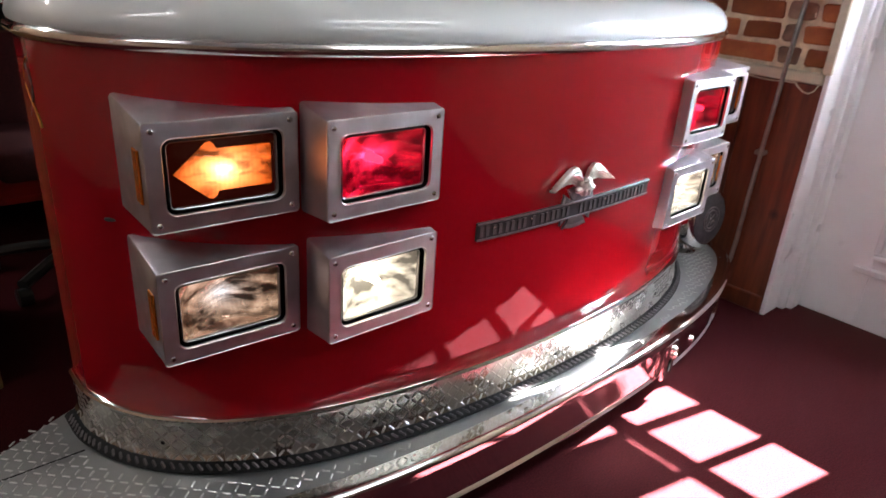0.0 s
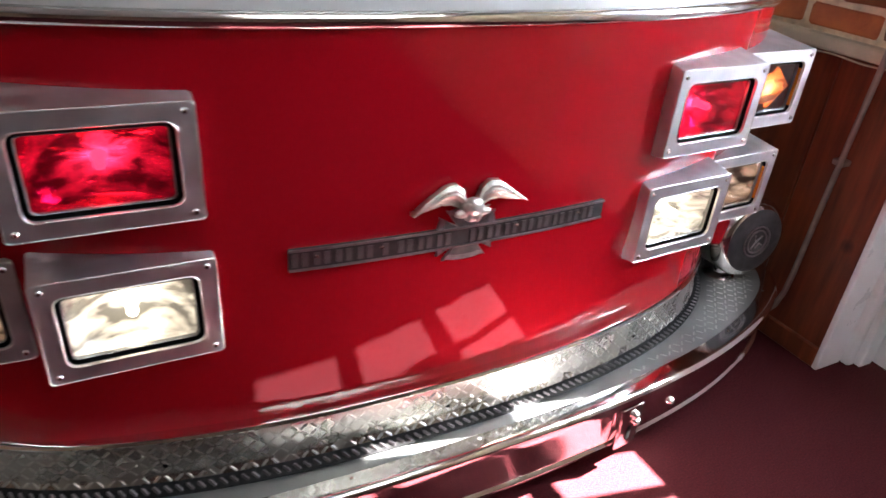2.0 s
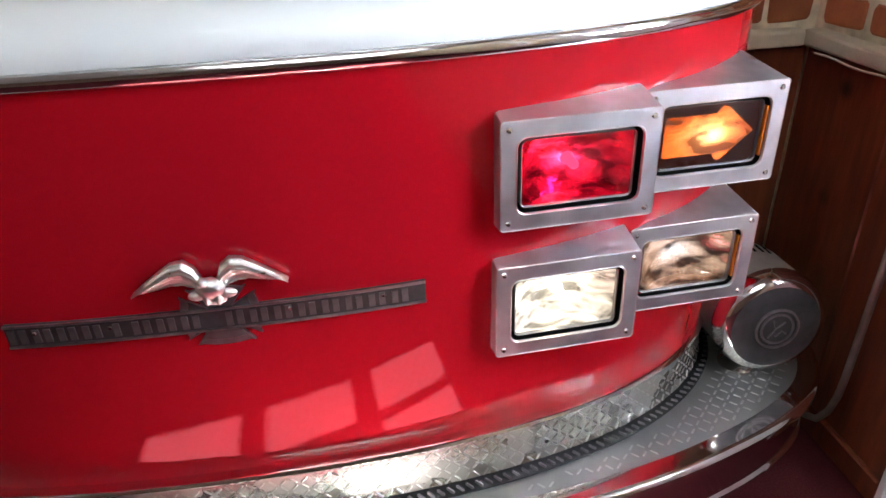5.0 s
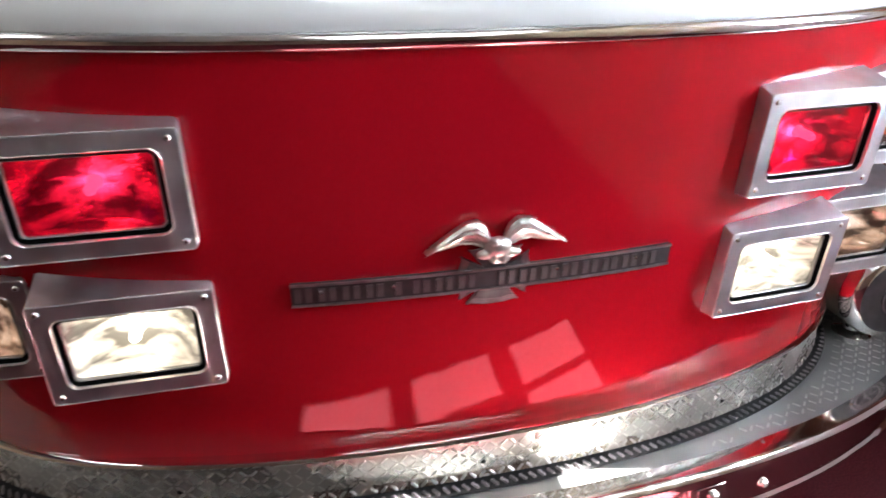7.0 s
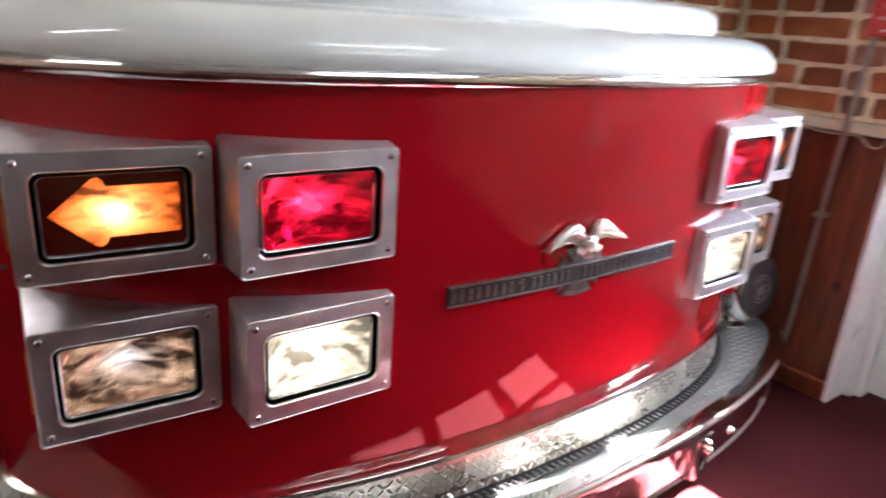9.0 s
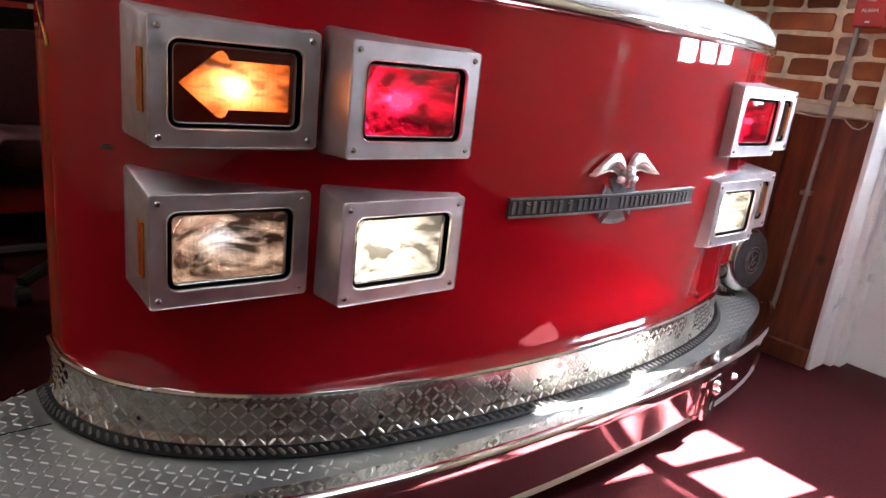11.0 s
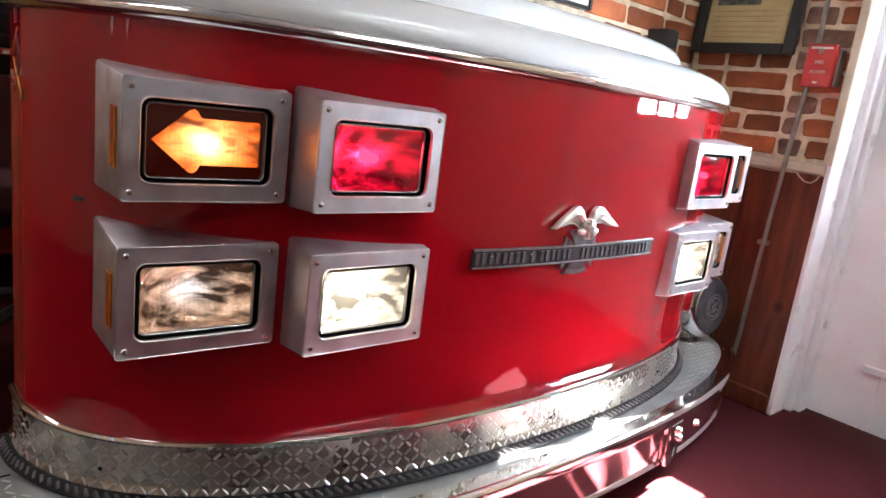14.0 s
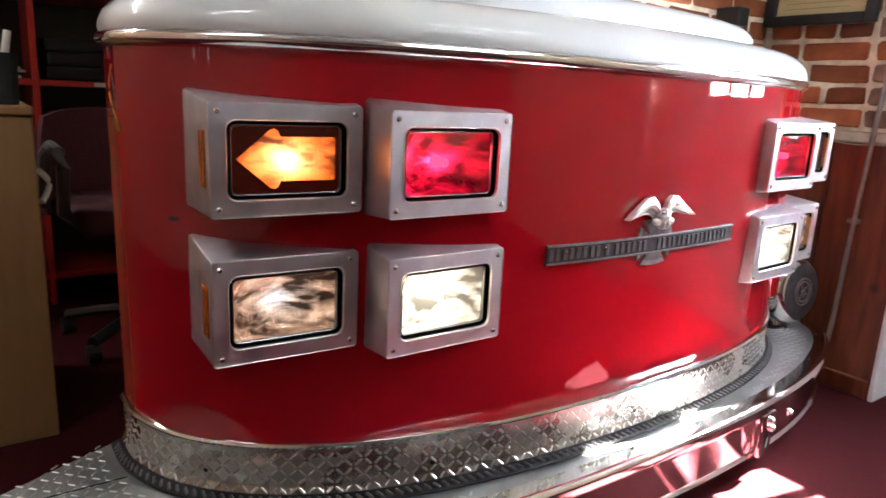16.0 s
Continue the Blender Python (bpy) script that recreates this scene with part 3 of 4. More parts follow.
for k in range(7):
    a = radians(90 * k / 6)
    dome2.append((-0.045 + 0.045 * math.cos(a), 1.01 + 0.04 * math.sin(a)))
bm = bmesh.new()
rows = [[bm.verts.new((p.x + n.x * o, p.y + n.y * o, z)) for o, z in dome2] for p, n in zip(UP, UP_N)]
for a, b in zip(rows, rows[1:]):
    for i in range(len(dome2) - 1):
        bm.faces.new((a[i], b[i], b[i + 1], a[i + 1]))
bm.faces.new([r[-1] for r in rows])
bmesh.ops.recalc_face_normals(bm, faces=bm.faces)
part("upper_cowl", bm, WHITE, truck, "raised white upper step of the cowl", smooth=True)

strip = [(0.0, 0.898)]
for k in range(7):
    a = radians(-90 + 180 * k / 6)
    strip.append((0.003 + 0.010 * math.cos(a), 0.911 + 0.011 * math.sin(a)))
strip.append((0.0, 0.924))
part("trim_strip", sweep(strip), CHROME, truck, "polished chrome strip under the white cowl", smooth=True)
low = [(-0.022, 0.284)]
for k in range(5):
    a = radians(-90 + 180 * k / 4)
    low.append((0.002 + 0.007 * math.cos(a), 0.293 + 0.006 * math.sin(a)))
low.append((-0.003, 0.2985))
low.append((-0.022, 0.294))
part("lower_trim_strip", sweep(low), CHROME, truck, "thin chrome strip below the red panel", smooth=True)
BAND = [(0.004, 0.287), (0.004, 0.228), (0.006, 0.219), (0.010, 0.211)]
part("kick_band", sweep(BAND + [(0.0, 0.211), (-0.008, 0.287)]), TREAD, truck, "aluminium tread-plate band round the base", smooth=True)
rub = [(0.0, 0.198), (0.028, 0.198), (0.029, 0.201), (0.026, 0.205), (0.017, 0.209), (0.008, 0.2105), (0.0, 0.2105)]
part("rubber_trim", sweep(rub), BLACK, truck, "black rubber bead at the deck", smooth=True)

# deck and bumper
RIM = plan_curve(1.085, 0.478, 0.42, 2.5, 0.95)
for p in RIM:
    if p.x < -0.8:
        p.x -= 0.05 * min((-0.8 - p.x) / 0.25, 1.0)
        p.y -= 0.025 * min((-0.8 - p.x) / 0.25, 1.0)
    elif p.x > 0.8:
        p.x += 0.026 * min((p.x - 0.8) / 0.2, 1.0)
RIM_N = normals_of(RIM)
DECK_Z = 0.197
bm = bmesh.new()
top = [bm.verts.new((p.x - n.x * 0.03, p.y - n.y * 0.03, DECK_Z)) for p, n in zip(RIM, RIM_N)]
top += [bm.verts.new((0.90, 1.06, DECK_Z)), bm.verts.new((-0.88, 1.035, DECK_Z))]
f = bm.faces.new(top)
ex = bmesh.ops.extrude_face_region(bm, geom=[f])
bmesh.ops.translate(bm, vec=(0, 0, -0.02), verts=[v for v in ex["geom"] if isinstance(v, bmesh.types.BMVert)])
bmesh.ops.recalc_face_normals(bm, faces=bm.faces)
deck = part("deck", bm, DECK_TREAD, truck, "aluminium tread-plate deck of the bumper")
rim = [(-0.043, 0.196), (-0.043, 0.2), (-0.012, 0.202)]
for k in range(6):
    a = radians(90 - 90 * k / 5)
    rim.append((-0.012 + 0.012 * math.cos(a), 0.190 + 0.012 * math.sin(a)))
rim += [(0.0, 0.178), (-0.012, 0.168), (-0.016, 0.155), (-0.017, 0.077), (-0.013, 0.073), (-0.011, 0.068), (-0.014, 0.063), (-0.03, 0.063), (-0.03, 0.09)]
part("bumper", sweep(rim, RIM, RIM_N), CHROME, truck, "chrome bumper channel with rolled edges", smooth=True)

# tread marks: short raised bars, crosswise in turn
def add_bar(verts, faces, c, u, v, n, length=0.0158, width=0.0042, height=0.0013):
    k = len(verts)
    for s, t, h in ((-0.5, 0, 0), (-0.36, -0.5, 0), (0.36, -0.5, 0), (0.5, 0, 0), (0.36, 0.5, 0), (-0.36, 0.5, 0), (-0.34, 0, 1), (0.34, 0, 1)):
        verts.append(c + u * (s * length) + v * (t * width) + n * (h * height))
    faces += [(k + 6, k + 0, k + 1), (k + 6, k + 1, k + 2, k + 7), (k + 7, k + 2, k + 3), (k + 7, k + 3, k + 4), (k + 7, k + 4, k + 5, k + 6), (k + 6, k + 5, k + 0)]


def inside(x, y, pts, nrm, margin):
    best, val = 1e9, 0.0
    for p, n in zip(pts, nrm):
        d = (x - p.x) ** 2 + (y - p.y) ** 2
        if d < best:
            best, val = d, (x - p.x) * n.x + (y - p.y) * n.y
    return val < margin


def stuff_mesh(name, verts, faces, material, parent, label):
    me = bpy.data.meshes.new(name)
    me.from_pydata([tuple(v) for v in verts], [], faces)
    me.update()
    ob = new(name, me)
    me.materials.append(material)
    ob.parent = parent
    return tagged(ob, label, kind="stuff")


verts, faces = [], []
PITCH = 0.0178
for i in range(-65, 64):
    for j in range(0, 36):
        x, y = i * PITCH, 0.47 + j * PITCH
        if y > 1.05 - 0.65 * max(abs(x) - 0.9, 0) or not inside(x, y, RIM, RIM_N, -0.058) or inside(x, y, NOSE, NOSE_N, 0.046):
            continue
        a = radians(45 if (i + j) % 2 else -45)
        u, v = Vector((math.cos(a), math.sin(a), 0)), Vector((-math.sin(a), math.cos(a), 0))
        add_bar(verts, faces, Vector((x, y, DECK_Z)), u, v, Vector((0, 0, 1)))
stuff_mesh("deck_tread", verts, faces, DECK_BAR, truck, "raised crosswise bars of the deck tread plate")
rows_of_bars = ((0.0225, 0.2085, 1.05), (0.0075, 0.216, 0.45), (0.004, 0.231, 0.05), (0.004, 0.2455, 0.0), (0.004, 0.26, 0.0), (0.004, 0.2745, 0.0))
band, lip = ([], []), ([], [])
for i in range(2, len(NOSE) - 2):
    p, n = NOSE[i], NOSE_N[i]
    t = Vector((-n.y, n.x, 0))
    for j, (o, z, lean) in enumerate(rows_of_bars):
        a = radians(45 if (i + j) % 2 and j else -45)
        n3 = Vector((n.x * math.cos(lean), n.y * math.cos(lean), math.sin(lean)))
        w = Vector((-n.x * math.sin(lean), -n.y * math.sin(lean), math.cos(lean)))
        verts, faces = lip if j == 0 else band
        add_bar(verts, faces, Vector((p.x + n.x * o, p.y + n.y * o, z)), t * math.cos(a) + w * math.sin(a), t * -math.sin(a) + w * math.cos(a), n3, *((0.0165, 0.0058, 0.0026) if j == 0 else (0.0158, 0.0045, 0.0012)))
stuff_mesh("band_tread", *band, TREAD_BAR, truck, "raised crosswise bars of the tread-plate band")
stuff_mesh("lip_tread", *lip, PEWTER_MID, truck, "worn dark bars on the lower lip of the band")
for sx in (-1, 1):
    part("deck_seam", box(sx * 0.90, sx * (1.035 if sx > 0 else 1.09), 0.893, 0.8955, DECK_Z, DECK_Z + 0.0012), GASKET, truck, "dark joint between two deck plates")
for x in (-0.80, -0.47, 0.0, 0.469, 0.80):
    y = nose_y(x)
    part("band_screw", lathe([(0.0, -0.002), (0.0035, -0.0015), (0.0045, 0.0), (0.0045, 0.004)], 10), GASKET, truck, at=pose(x, y - 0.004, 0.24, 0, 0, math.degrees(math.atan2(nose_y(x + 0.01) - nose_y(x - 0.01), 0.02))))

# rivets along the deck's edge
for k in range(9, len(RIM) - 9, 13):
    p, n = RIM[k], RIM_N[k]
    part("rivet", lathe([(0.0035, 0.0), (0.003, 0.0015), (0.0, 0.002)], 8, "z"), SCREW, truck, at=pose(p.x - n.x * 0.034, p.y - n.y * 0.034, 0.2005))

# bumper bolts, and an added plate shaped as the sunlit patch of its face
br = part("bumper_bracket", box(-0.03, 0.03, 0.0, 0.02, -0.05, 0.056, 0.003, 2), CHROME, truck, "thin chrome plate standing in for a sunlit patch of the bumper face", smooth=True, at=pose(0.385, 0.489, 0.118, 0, 0, 7))
BOLT = [(0.0, -0.017), (0.006, -0.0155), (0.0095, -0.011), (0.0095, -0.005)]
part("bolt", lathe(BOLT, 12), SCREW, br, at=pose(0.004, 0.006, 0.036), smooth=True)
part("bolt", lathe(BOLT, 12), SCREW, br, at=pose(0.012, 0.006, 0.016), smooth=True)
part("slot", box(-0.005, 0.005, -0.0015, 0.002, -0.03, 0.004, 0.0007), GASKET, br)
for x in (-0.56, 0.50):
    part("bolt", lathe(BOLT, 12), SCREW, truck, "round bolt head on the bumper face", smooth=True, at=pose(x, 0.524 if x < 0 else 0.512, 0.14, 0, 0, math.copysign(14, x)))


# ---- lamps ----
FACE_W, FACE_H = 0.217, 0.153


def cover_sheet():
    """Slightly domed thin lens."""
    bm = bmesh.new()
    nx, nz = 12, 8
    grid = [[bm.verts.new((-0.077 + 0.154 * i / nx, 0.0105 - 0.005 * (1 - (2 * i / nx - 1) ** 2) * (1 - (2 * j / nz - 1) ** 2), -0.0445 + 0.089 * j / nz)) for j in range(nz + 1)] for i in range(nx + 1)]
    for i in range(nx):
        for j in range(nz):
            bm.faces.new((grid[i][j], grid[i + 1][j], grid[i + 1][j + 1], grid[i][j + 1]))
    bmesh.ops.recalc_face_normals(bm, faces=bm.faces)
    return bm


def reflector_bowl():
    """Parabolic reflector cut off flat above and below."""
    bm = bmesh.new()
    nx, nz = 24, 14
    def depth(x, z):
        return 0.0125 + 0.042 * max(1 - (x * x + z * z) / 0.0778 ** 2, 0.0)
    grid = []
    for i in range(nx + 1):
        x = -0.077 + 0.154 * i / nx
        col = [bm.verts.new((x, 0.0125, -0.0445))]
        col += [bm.verts.new((x, depth(x, -0.043 + 0.086 * j / nz), -0.043 + 0.086 * j / nz)) for j in range(nz + 1)]
        grid.append(col + [bm.verts.new((x, 0.0125, 0.0445))])
    for a, b in zip(grid, grid[1:]):
        for j in range(nz + 2):
            bm.faces.new((a[j], b[j], b[j + 1], a[j + 1]))
    for f in bm.faces:
        f.normal_update()
        if f.normal.y > 0:
            f.normal_flip()
    return bm


def lamp_housing(x, face_y, z, turn, lens, state, label, arrow=0, marker=0):
    lamp = new("lamp")
    lamp.parent = truck
    lamp.matrix_basis = pose(x, face_y, z, 0, 0, turn)
    tagged(lamp, label)
    # box from the face back to the curved panel
    bm = bmesh.new()
    front, back = [], []
    outline = rounded(FACE_W, FACE_H, 0.006, 2)
    for px, pz in outline:
        front.append(bm.verts.new((px, 0.004, pz)))
        back.append(bm.verts.new((px * 1.005, nose_y(x + px) - face_y + 0.014, pz + (min(0.005 + 0.16 * (nose_y(x + px) - face_y), 0.017) if pz > 0 else -0.006))))
    n = len(outline)
    for i in range(n):
        bm.faces.new((front[i], front[(i + 1) % n], back[(i + 1) % n], back[i]))
    bmesh.ops.recalc_face_normals(bm, faces=bm.faces)
    part("housing", bm, STEEL, lamp, "brushed aluminium lamp box", smooth=True)
    # bezel with a rounded opening
    bm = bmesh.new()
    out, inn = rounded(FACE_W, FACE_H, 0.006, 4), rounded(0.170, 0.105, 0.013, 4)
    loops = []
    for pts, y in ((out, 0.004), (rounded(FACE_W - 0.0008, FACE_H - 0.0008, 0.006, 4), 0.0018), (rounded(FACE_W - 0.004, FACE_H - 0.004, 0.006, 4), 0.0), (rounded(0.173, 0.108, 0.0145, 4), 0.0), (inn, 0.002), (inn, 0.004)):
        loops.append([bm.verts.new((px, y, pz)) for px, pz in pts])
    m = len(out)
    for a, b in zip(loops, loops[1:]):
        for i in range(m):
            bm.faces.new((a[i], a[(i + 1) % m], b[(i + 1) % m], b[i]))
    bmesh.ops.recalc_face_normals(bm, faces=bm.faces)
    part("bezel", bm, STEEL, lamp, "brushed aluminium bezel", smooth=True)
    # paler rings for the highlights on the edges, outside and round the opening
    for w, h, r, y in ((FACE_W - 0.0015, FACE_H - 0.0015, 0.006, 0.0012), (0.1725, 0.1075, 0.014, 0.0006)):
        ring = rounded(w, h, r, 5)
        bm = bmesh.new()
        loops = [[bm.verts.new((px * (1 + o / w), y + d, pz * (1 + o / h))) for px, pz in ring] for o, d in ((0.0022, 0.0012), (0.0018, -0.0006), (0.0, -0.0016), (-0.0018, -0.0006), (-0.0022, 0.0012))]
        for a, b in zip(loops, loops[1:]):
            for i in range(len(ring)):
                bm.faces.new((a[i], a[(i + 1) % len(ring)], b[(i + 1) % len(ring)], b[i]))
        bmesh.ops.recalc_face_normals(bm, faces=bm.faces)
        part("bezel_edge", bm, HIGHLIGHT_EDGE, lamp, "bright edge of the bezel, its highlight put into the colour", smooth=True)
    # dark recess, then the rim of the sealed lamp set a little off its middle
    bm = bmesh.new()
    loops = [[bm.verts.new((px, y, pz)) for px, pz in rounded(w, h, r, 4)] for w, h, r, y in ((0.1695, 0.1045, 0.0128, 0.0035), (0.168, 0.103, 0.012, 0.015), (0.150, 0.090, 0.008, 0.016))]
    for a, b in zip(loops, loops[1:]):
        for i in range(len(a)):
            bm.faces.new((a[i], a[(i + 1) % len(a)], b[(i + 1) % len(a)], b[i]))
    bmesh.ops.recalc_face_normals(bm, faces=bm.faces)
    part("gasket", bm, GASKET, lamp, "black rubber gasket in the deep opening", smooth=True)
    bm = bmesh.new()
    loops = []
    for w, h, r, y in ((0.1595, 0.0975, 0.009, 0.0155), (0.1585, 0.0965, 0.009, 0.0085), (0.1565, 0.0945, 0.008, 0.007), (0.154, 0.092, 0.007, 0.008), (0.153, 0.091, 0.007, 0.014)):
        loops.append([bm.verts.new((px, y, pz)) for px, pz in rounded(w, h, r, 4)])
    for a, b in zip(loops, loops[1:]):
        for i in range(len(a)):
            bm.faces.new((a[i], a[(i + 1) % len(a)], b[(i + 1) % len(a)], b[i]))
    bmesh.ops.recalc_face_normals(bm, faces=bm.faces)
    part("retaining_ring", bm, LENS_RIM, lamp, "narrow grey glass rim round the lens", smooth=True)
    small = Matrix.Diagonal((0.99, 1.0, 1.02, 1.0))
    if arrow:
        part("mask", prism(rounded(0.154, 0.089, 0.010, 4), 0.0125, 0.02), ARROW_MASK, lamp, "dark mask with an arrow opening", at=small)
        s = -arrow
        pts = [(-0.069, 0.0), (-0.024, 0.035), (-0.018, 0.037), (-0.013, 0.034), (-0.009, 0.027), (0.067, 0.027), (0.069, 0.024), (0.069, -0.025), (0.067, -0.027), (-0.009, -0.027), (-0.013, -0.034), (-0.018, -0.037), (-0.024, -0.035)]
        pts = [(px * s * 1.03, pz * 1.1 + 0.001) for px, pz in pts]
        part("lens", prism(pts, 0.0112, 0.0135), lens, lamp, state, at=small)
        part("lens_cover", cover_sheet(), COVER, lamp, "clear cover over the arrow", smooth=True, at=small)
    else:
        part("reflector", reflector_bowl(), lens, lamp, state, smooth=True, at=small)
        if lens is not LENS_DIM:
            part("bulb", lathe([(0.0, 0.017), (0.005, 0.019), (0.007, 0.024), (0.007, 0.045), (0.010, 0.05)], 14), BULB_RED if lens is LENS_RED else BULB_LIT, lamp, smooth=True)
        part("lens", cover_sheet(), COVER_RED if lens is LENS_RED else COVER, lamp, "thin ribbed lens cover", smooth=True, at=small)
    for sx in (-1, 1):
        for sz in (-1, 1):
            part("screw", lathe([(0.0, -0.0024), (0.003, -0.002), (0.0046, 0.0), (0.0046, 0.002)], 10), SCREW, lamp, at=pose(sx * 0.0965, 0, sz * 0.0645), smooth=True)
    if marker > 0:
        part("marker_edge", box(-0.002, 0.002, 0.003, 0.011, -0.038, 0.038, 0.001), AMBER_SIDE, lamp, "amber edge of the marker inside the opening", at=pose(marker * 0.0825, 0, 0))
    if marker:
        part("side_marker", box(-0.002, 0.002, -0.012, 0.012, -0.038, 0.038, 0.0015), AMBER_SIDE, lamp, "narrow amber side marker", at=pose(marker * (FACE_W / 2 + 0.0015), 0.030, 0.0))
    return lamp


# each side: outer arrow, inner red, outer headlamp, inner headlamp
for side, places in ((-1, ((-0.709, 0.649, 0.7515, -3), (-0.4835, 0.578, 0.7495, 0), (-0.7085, 0.656, 0.5385, -3), (-0.477, 0.585, 0.536, 0))),
                     (1, ((0.7055, 0.653, 0.748, 3), (0.484, 0.579, 0.748, 3), (0.705, 0.660, 0.534, 3), (0.480, 0.583, 0.537, 3)))):
    lamp_housing(*places[0], LENS_AMBER, "amber lens shaped as an arrow, lit", "aluminium lamp box with a lit amber arrow", arrow=side, marker=side)
    lamp_housing(*places[1], LENS_RED, "ribbed red lens, half lit", "aluminium lamp box with a red lens")
    lamp_housing(*places[2], LENS_DIM, "ribbed clear lens, faintly lit, with room reflections put into its colour", "aluminium lamp box with a faintly lit clear headlamp", marker=side)
    lamp_housing(*places[3], LENS_LIT, "clear lens glowing white", "aluminium lamp box with a lit white headlamp")

# ---- nameplate and winged badge ----
# strip bent to the panel's curve
plate_pts = [Vector((-0.273 + 0.546 * k / 24, nose_y(-0.273 + 0.546 * k / 24))) for k in range(25)]
plate_n = normals_of(plate_pts)
part("nameplate", sweep([(-0.007, 0.571), (0.0, 0.571), (0.004, 0.572), (0.004, 0.605), (0.0, 0.606), (-0.007, 0.606)], plate_pts, plate_n), PEWTER, truck, "dark cast nameplate strip with raised blocks", smooth=True)
for z0, z1 in ((0.5715, 0.5745), (0.6025, 0.6055)):
    part("plate_edge", sweep([(0.0035, z0), (0.0065, z0), (0.0065, z1), (0.0035, z1)], plate_pts, plate_n), PEWTER_LIGHT, truck, "worn raised edge of the nameplate")
# plain raised blocks along the plate, in place of the maker's lettering
xs = [-0.258 + 0.0312 * k for k in range(8)] + [0.017 + 0.0315 * k for k in range(8)]
for k, x in enumerate(xs):
    w, h = 0.0235 if k != 4 else 0.008, 0.0195 if k not in (0, 8) else 0.0215
    turn = math.degrees(math.atan2(nose_y(x + 0.01) - nose_y(x - 0.01), 0.02))
    for dx in (-0.3, 0.3) if k != 4 else (0.0,):
        bx, bw = x + dx * w, w * 0.36 if k != 4 else w
        part("raised_block", prism([(px * bw, pz * h) for px, pz in ((-0.5, -0.5), (0.5, -0.5), (0.5, 0.5), (-0.5, 0.5))], -0.0026, 0.002, 0.001), PEWTER_MID, truck, at=pose(bx, nose_y(bx) - 0.004, 0.5885, 0, 0, turn))
for x in (-0.235, -0.14, 0.09, 0.215):
    part("plate_screw", lathe([(0.0, -0.002), (0.0022, -0.0015), (0.003, 0.0)], 8), SCREW, truck, at=pose(x, nose_y(x) - 0.0075, 0.594))

# cross-shaped backplate with flared arms
cross = []
for q in range(4):
    a0 = q * math.pi / 2
    for r, da in ((0.020, -0.785), (0.036, -0.70), (0.055, -0.66), (0.0505, -0.60), (0.047, -0.30), (0.0455, 0.0), (0.047, 0.30), (0.0505, 0.60), (0.055, 0.66), (0.036, 0.70)):
        a = a0 + da
        cross.append((1.12 * r * math.cos(a), r * math.sin(a)))
part("badge_cross", prism(cross, -0.0025, 0.006, 0.0008), PEWTER_LIGHT, truck, "pewter cross-shaped badge plate", at=pose(0.0, nose_y(0), 0.592))
part("badge_cross_field", prism([(x * 0.8, z * 0.8) for x, z in cross], -0.0032, 0.0), PEWTER_MID, truck, "grey flat field of the badge", at=pose(0.0, nose_y(0), 0.592))


def winged_badge():
    """Spread wings over a small body, as one cast piece."""
    bm = bmesh.new()
    for s in (-1, 1):
        upper = [(0.010, 0.006), (0.016, 0.022), (0.028, 0.032), (0.044, 0.030), (0.062, 0.018), (0.080, 0.005), (0.097, -0.008)]
        lower = [(0.010, -0.016), (0.022, -0.008), (0.034, -0.003), (0.049, -0.002), (0.066, -0.006), (0.083, -0.009), (0.097, -0.0105)]
        rows = []
        for (ux, uz), (lx, lz) in zip(upper, lower):
            row = []
            for k in range(31):
                f = k / 30
                bulge = 0.010 * math.sin(math.pi * min(f * 1.15 + 0.12, 1)) + 0.0009 * math.cos(f * 10 * math.pi)
                row.append(bm.verts.new((s * (ux + (lx - ux) * f), -0.006 - bulge, uz + (lz - uz) * f)))
            rows.append(row)
        for a, b in zip(rows, rows[1:]):
            for k in range(30):
                bm.faces.new((a[k], a[k + 1], b[k + 1], b[k]))
        ring = [r[0] for r in rows] + [v for v in rows[-1][1:-1]] + [r[-1] for r in reversed(rows)] + [v for v in reversed(rows[0][1:-1])]
        back = [bm.verts.new((v.co.x, -0.001, v.co.z)) for v in ring]
        for i in range(len(ring)):
            j = (i + 1) % len(ring)
            bm.faces.new((ring[i], back[i], back[j], ring[j]))
        bm.faces.new(back)
    me_parts = ((0.0, -0.013, -0.006, 0.019, 0.012, 0.015), (-0.006, -0.019, 0.006, 0.0065, 0.008, 0.006), (-0.018, -0.013, -0.016, 0.012, 0.007, 0.007),
                (0.019, -0.013, -0.016, 0.014, 0.006, 0.007), (0.003, -0.013, -0.024, 0.016, 0.006, 0.008), (-0.011, -0.022, 0.003, 0.004, 0.004, 0.0025),
                (-0.006, -0.017, -0.020, 0.004, 0.006, 0.010), (0.008, -0.017, -0.021, 0.004, 0.006, 0.010))
    for cx, cy, cz, rx, ry, rz in me_parts:
        made = bmesh.ops.create_icosphere(bm, subdivisions=2, radius=1)
        for v in made["verts"]:
            v.co = Vector((v.co.x * rx + cx, v.co.y * ry + cy, v.co.z * rz + cz))
    bmesh.ops.recalc_face_normals(bm, faces=bm.faces)
    return bm


badge = part("winged_badge", winged_badge(), CAST, truck, "silver cast badge with two spread wings", smooth=True, at=pose(-0.002, nose_y(0) - 0.004, 0.651))
# melt its pieces into one casting
melt = badge.modifiers.new("melt", "REMESH")
melt.mode, melt.voxel_size, melt.use_smooth_shade = "VOXEL", 0.0011, True
cast = bpy.data.meshes.new_from_object(badge.evaluated_get(bpy.context.evaluated_depsgraph_get()))
badge.modifiers.clear()
badge.data = cast

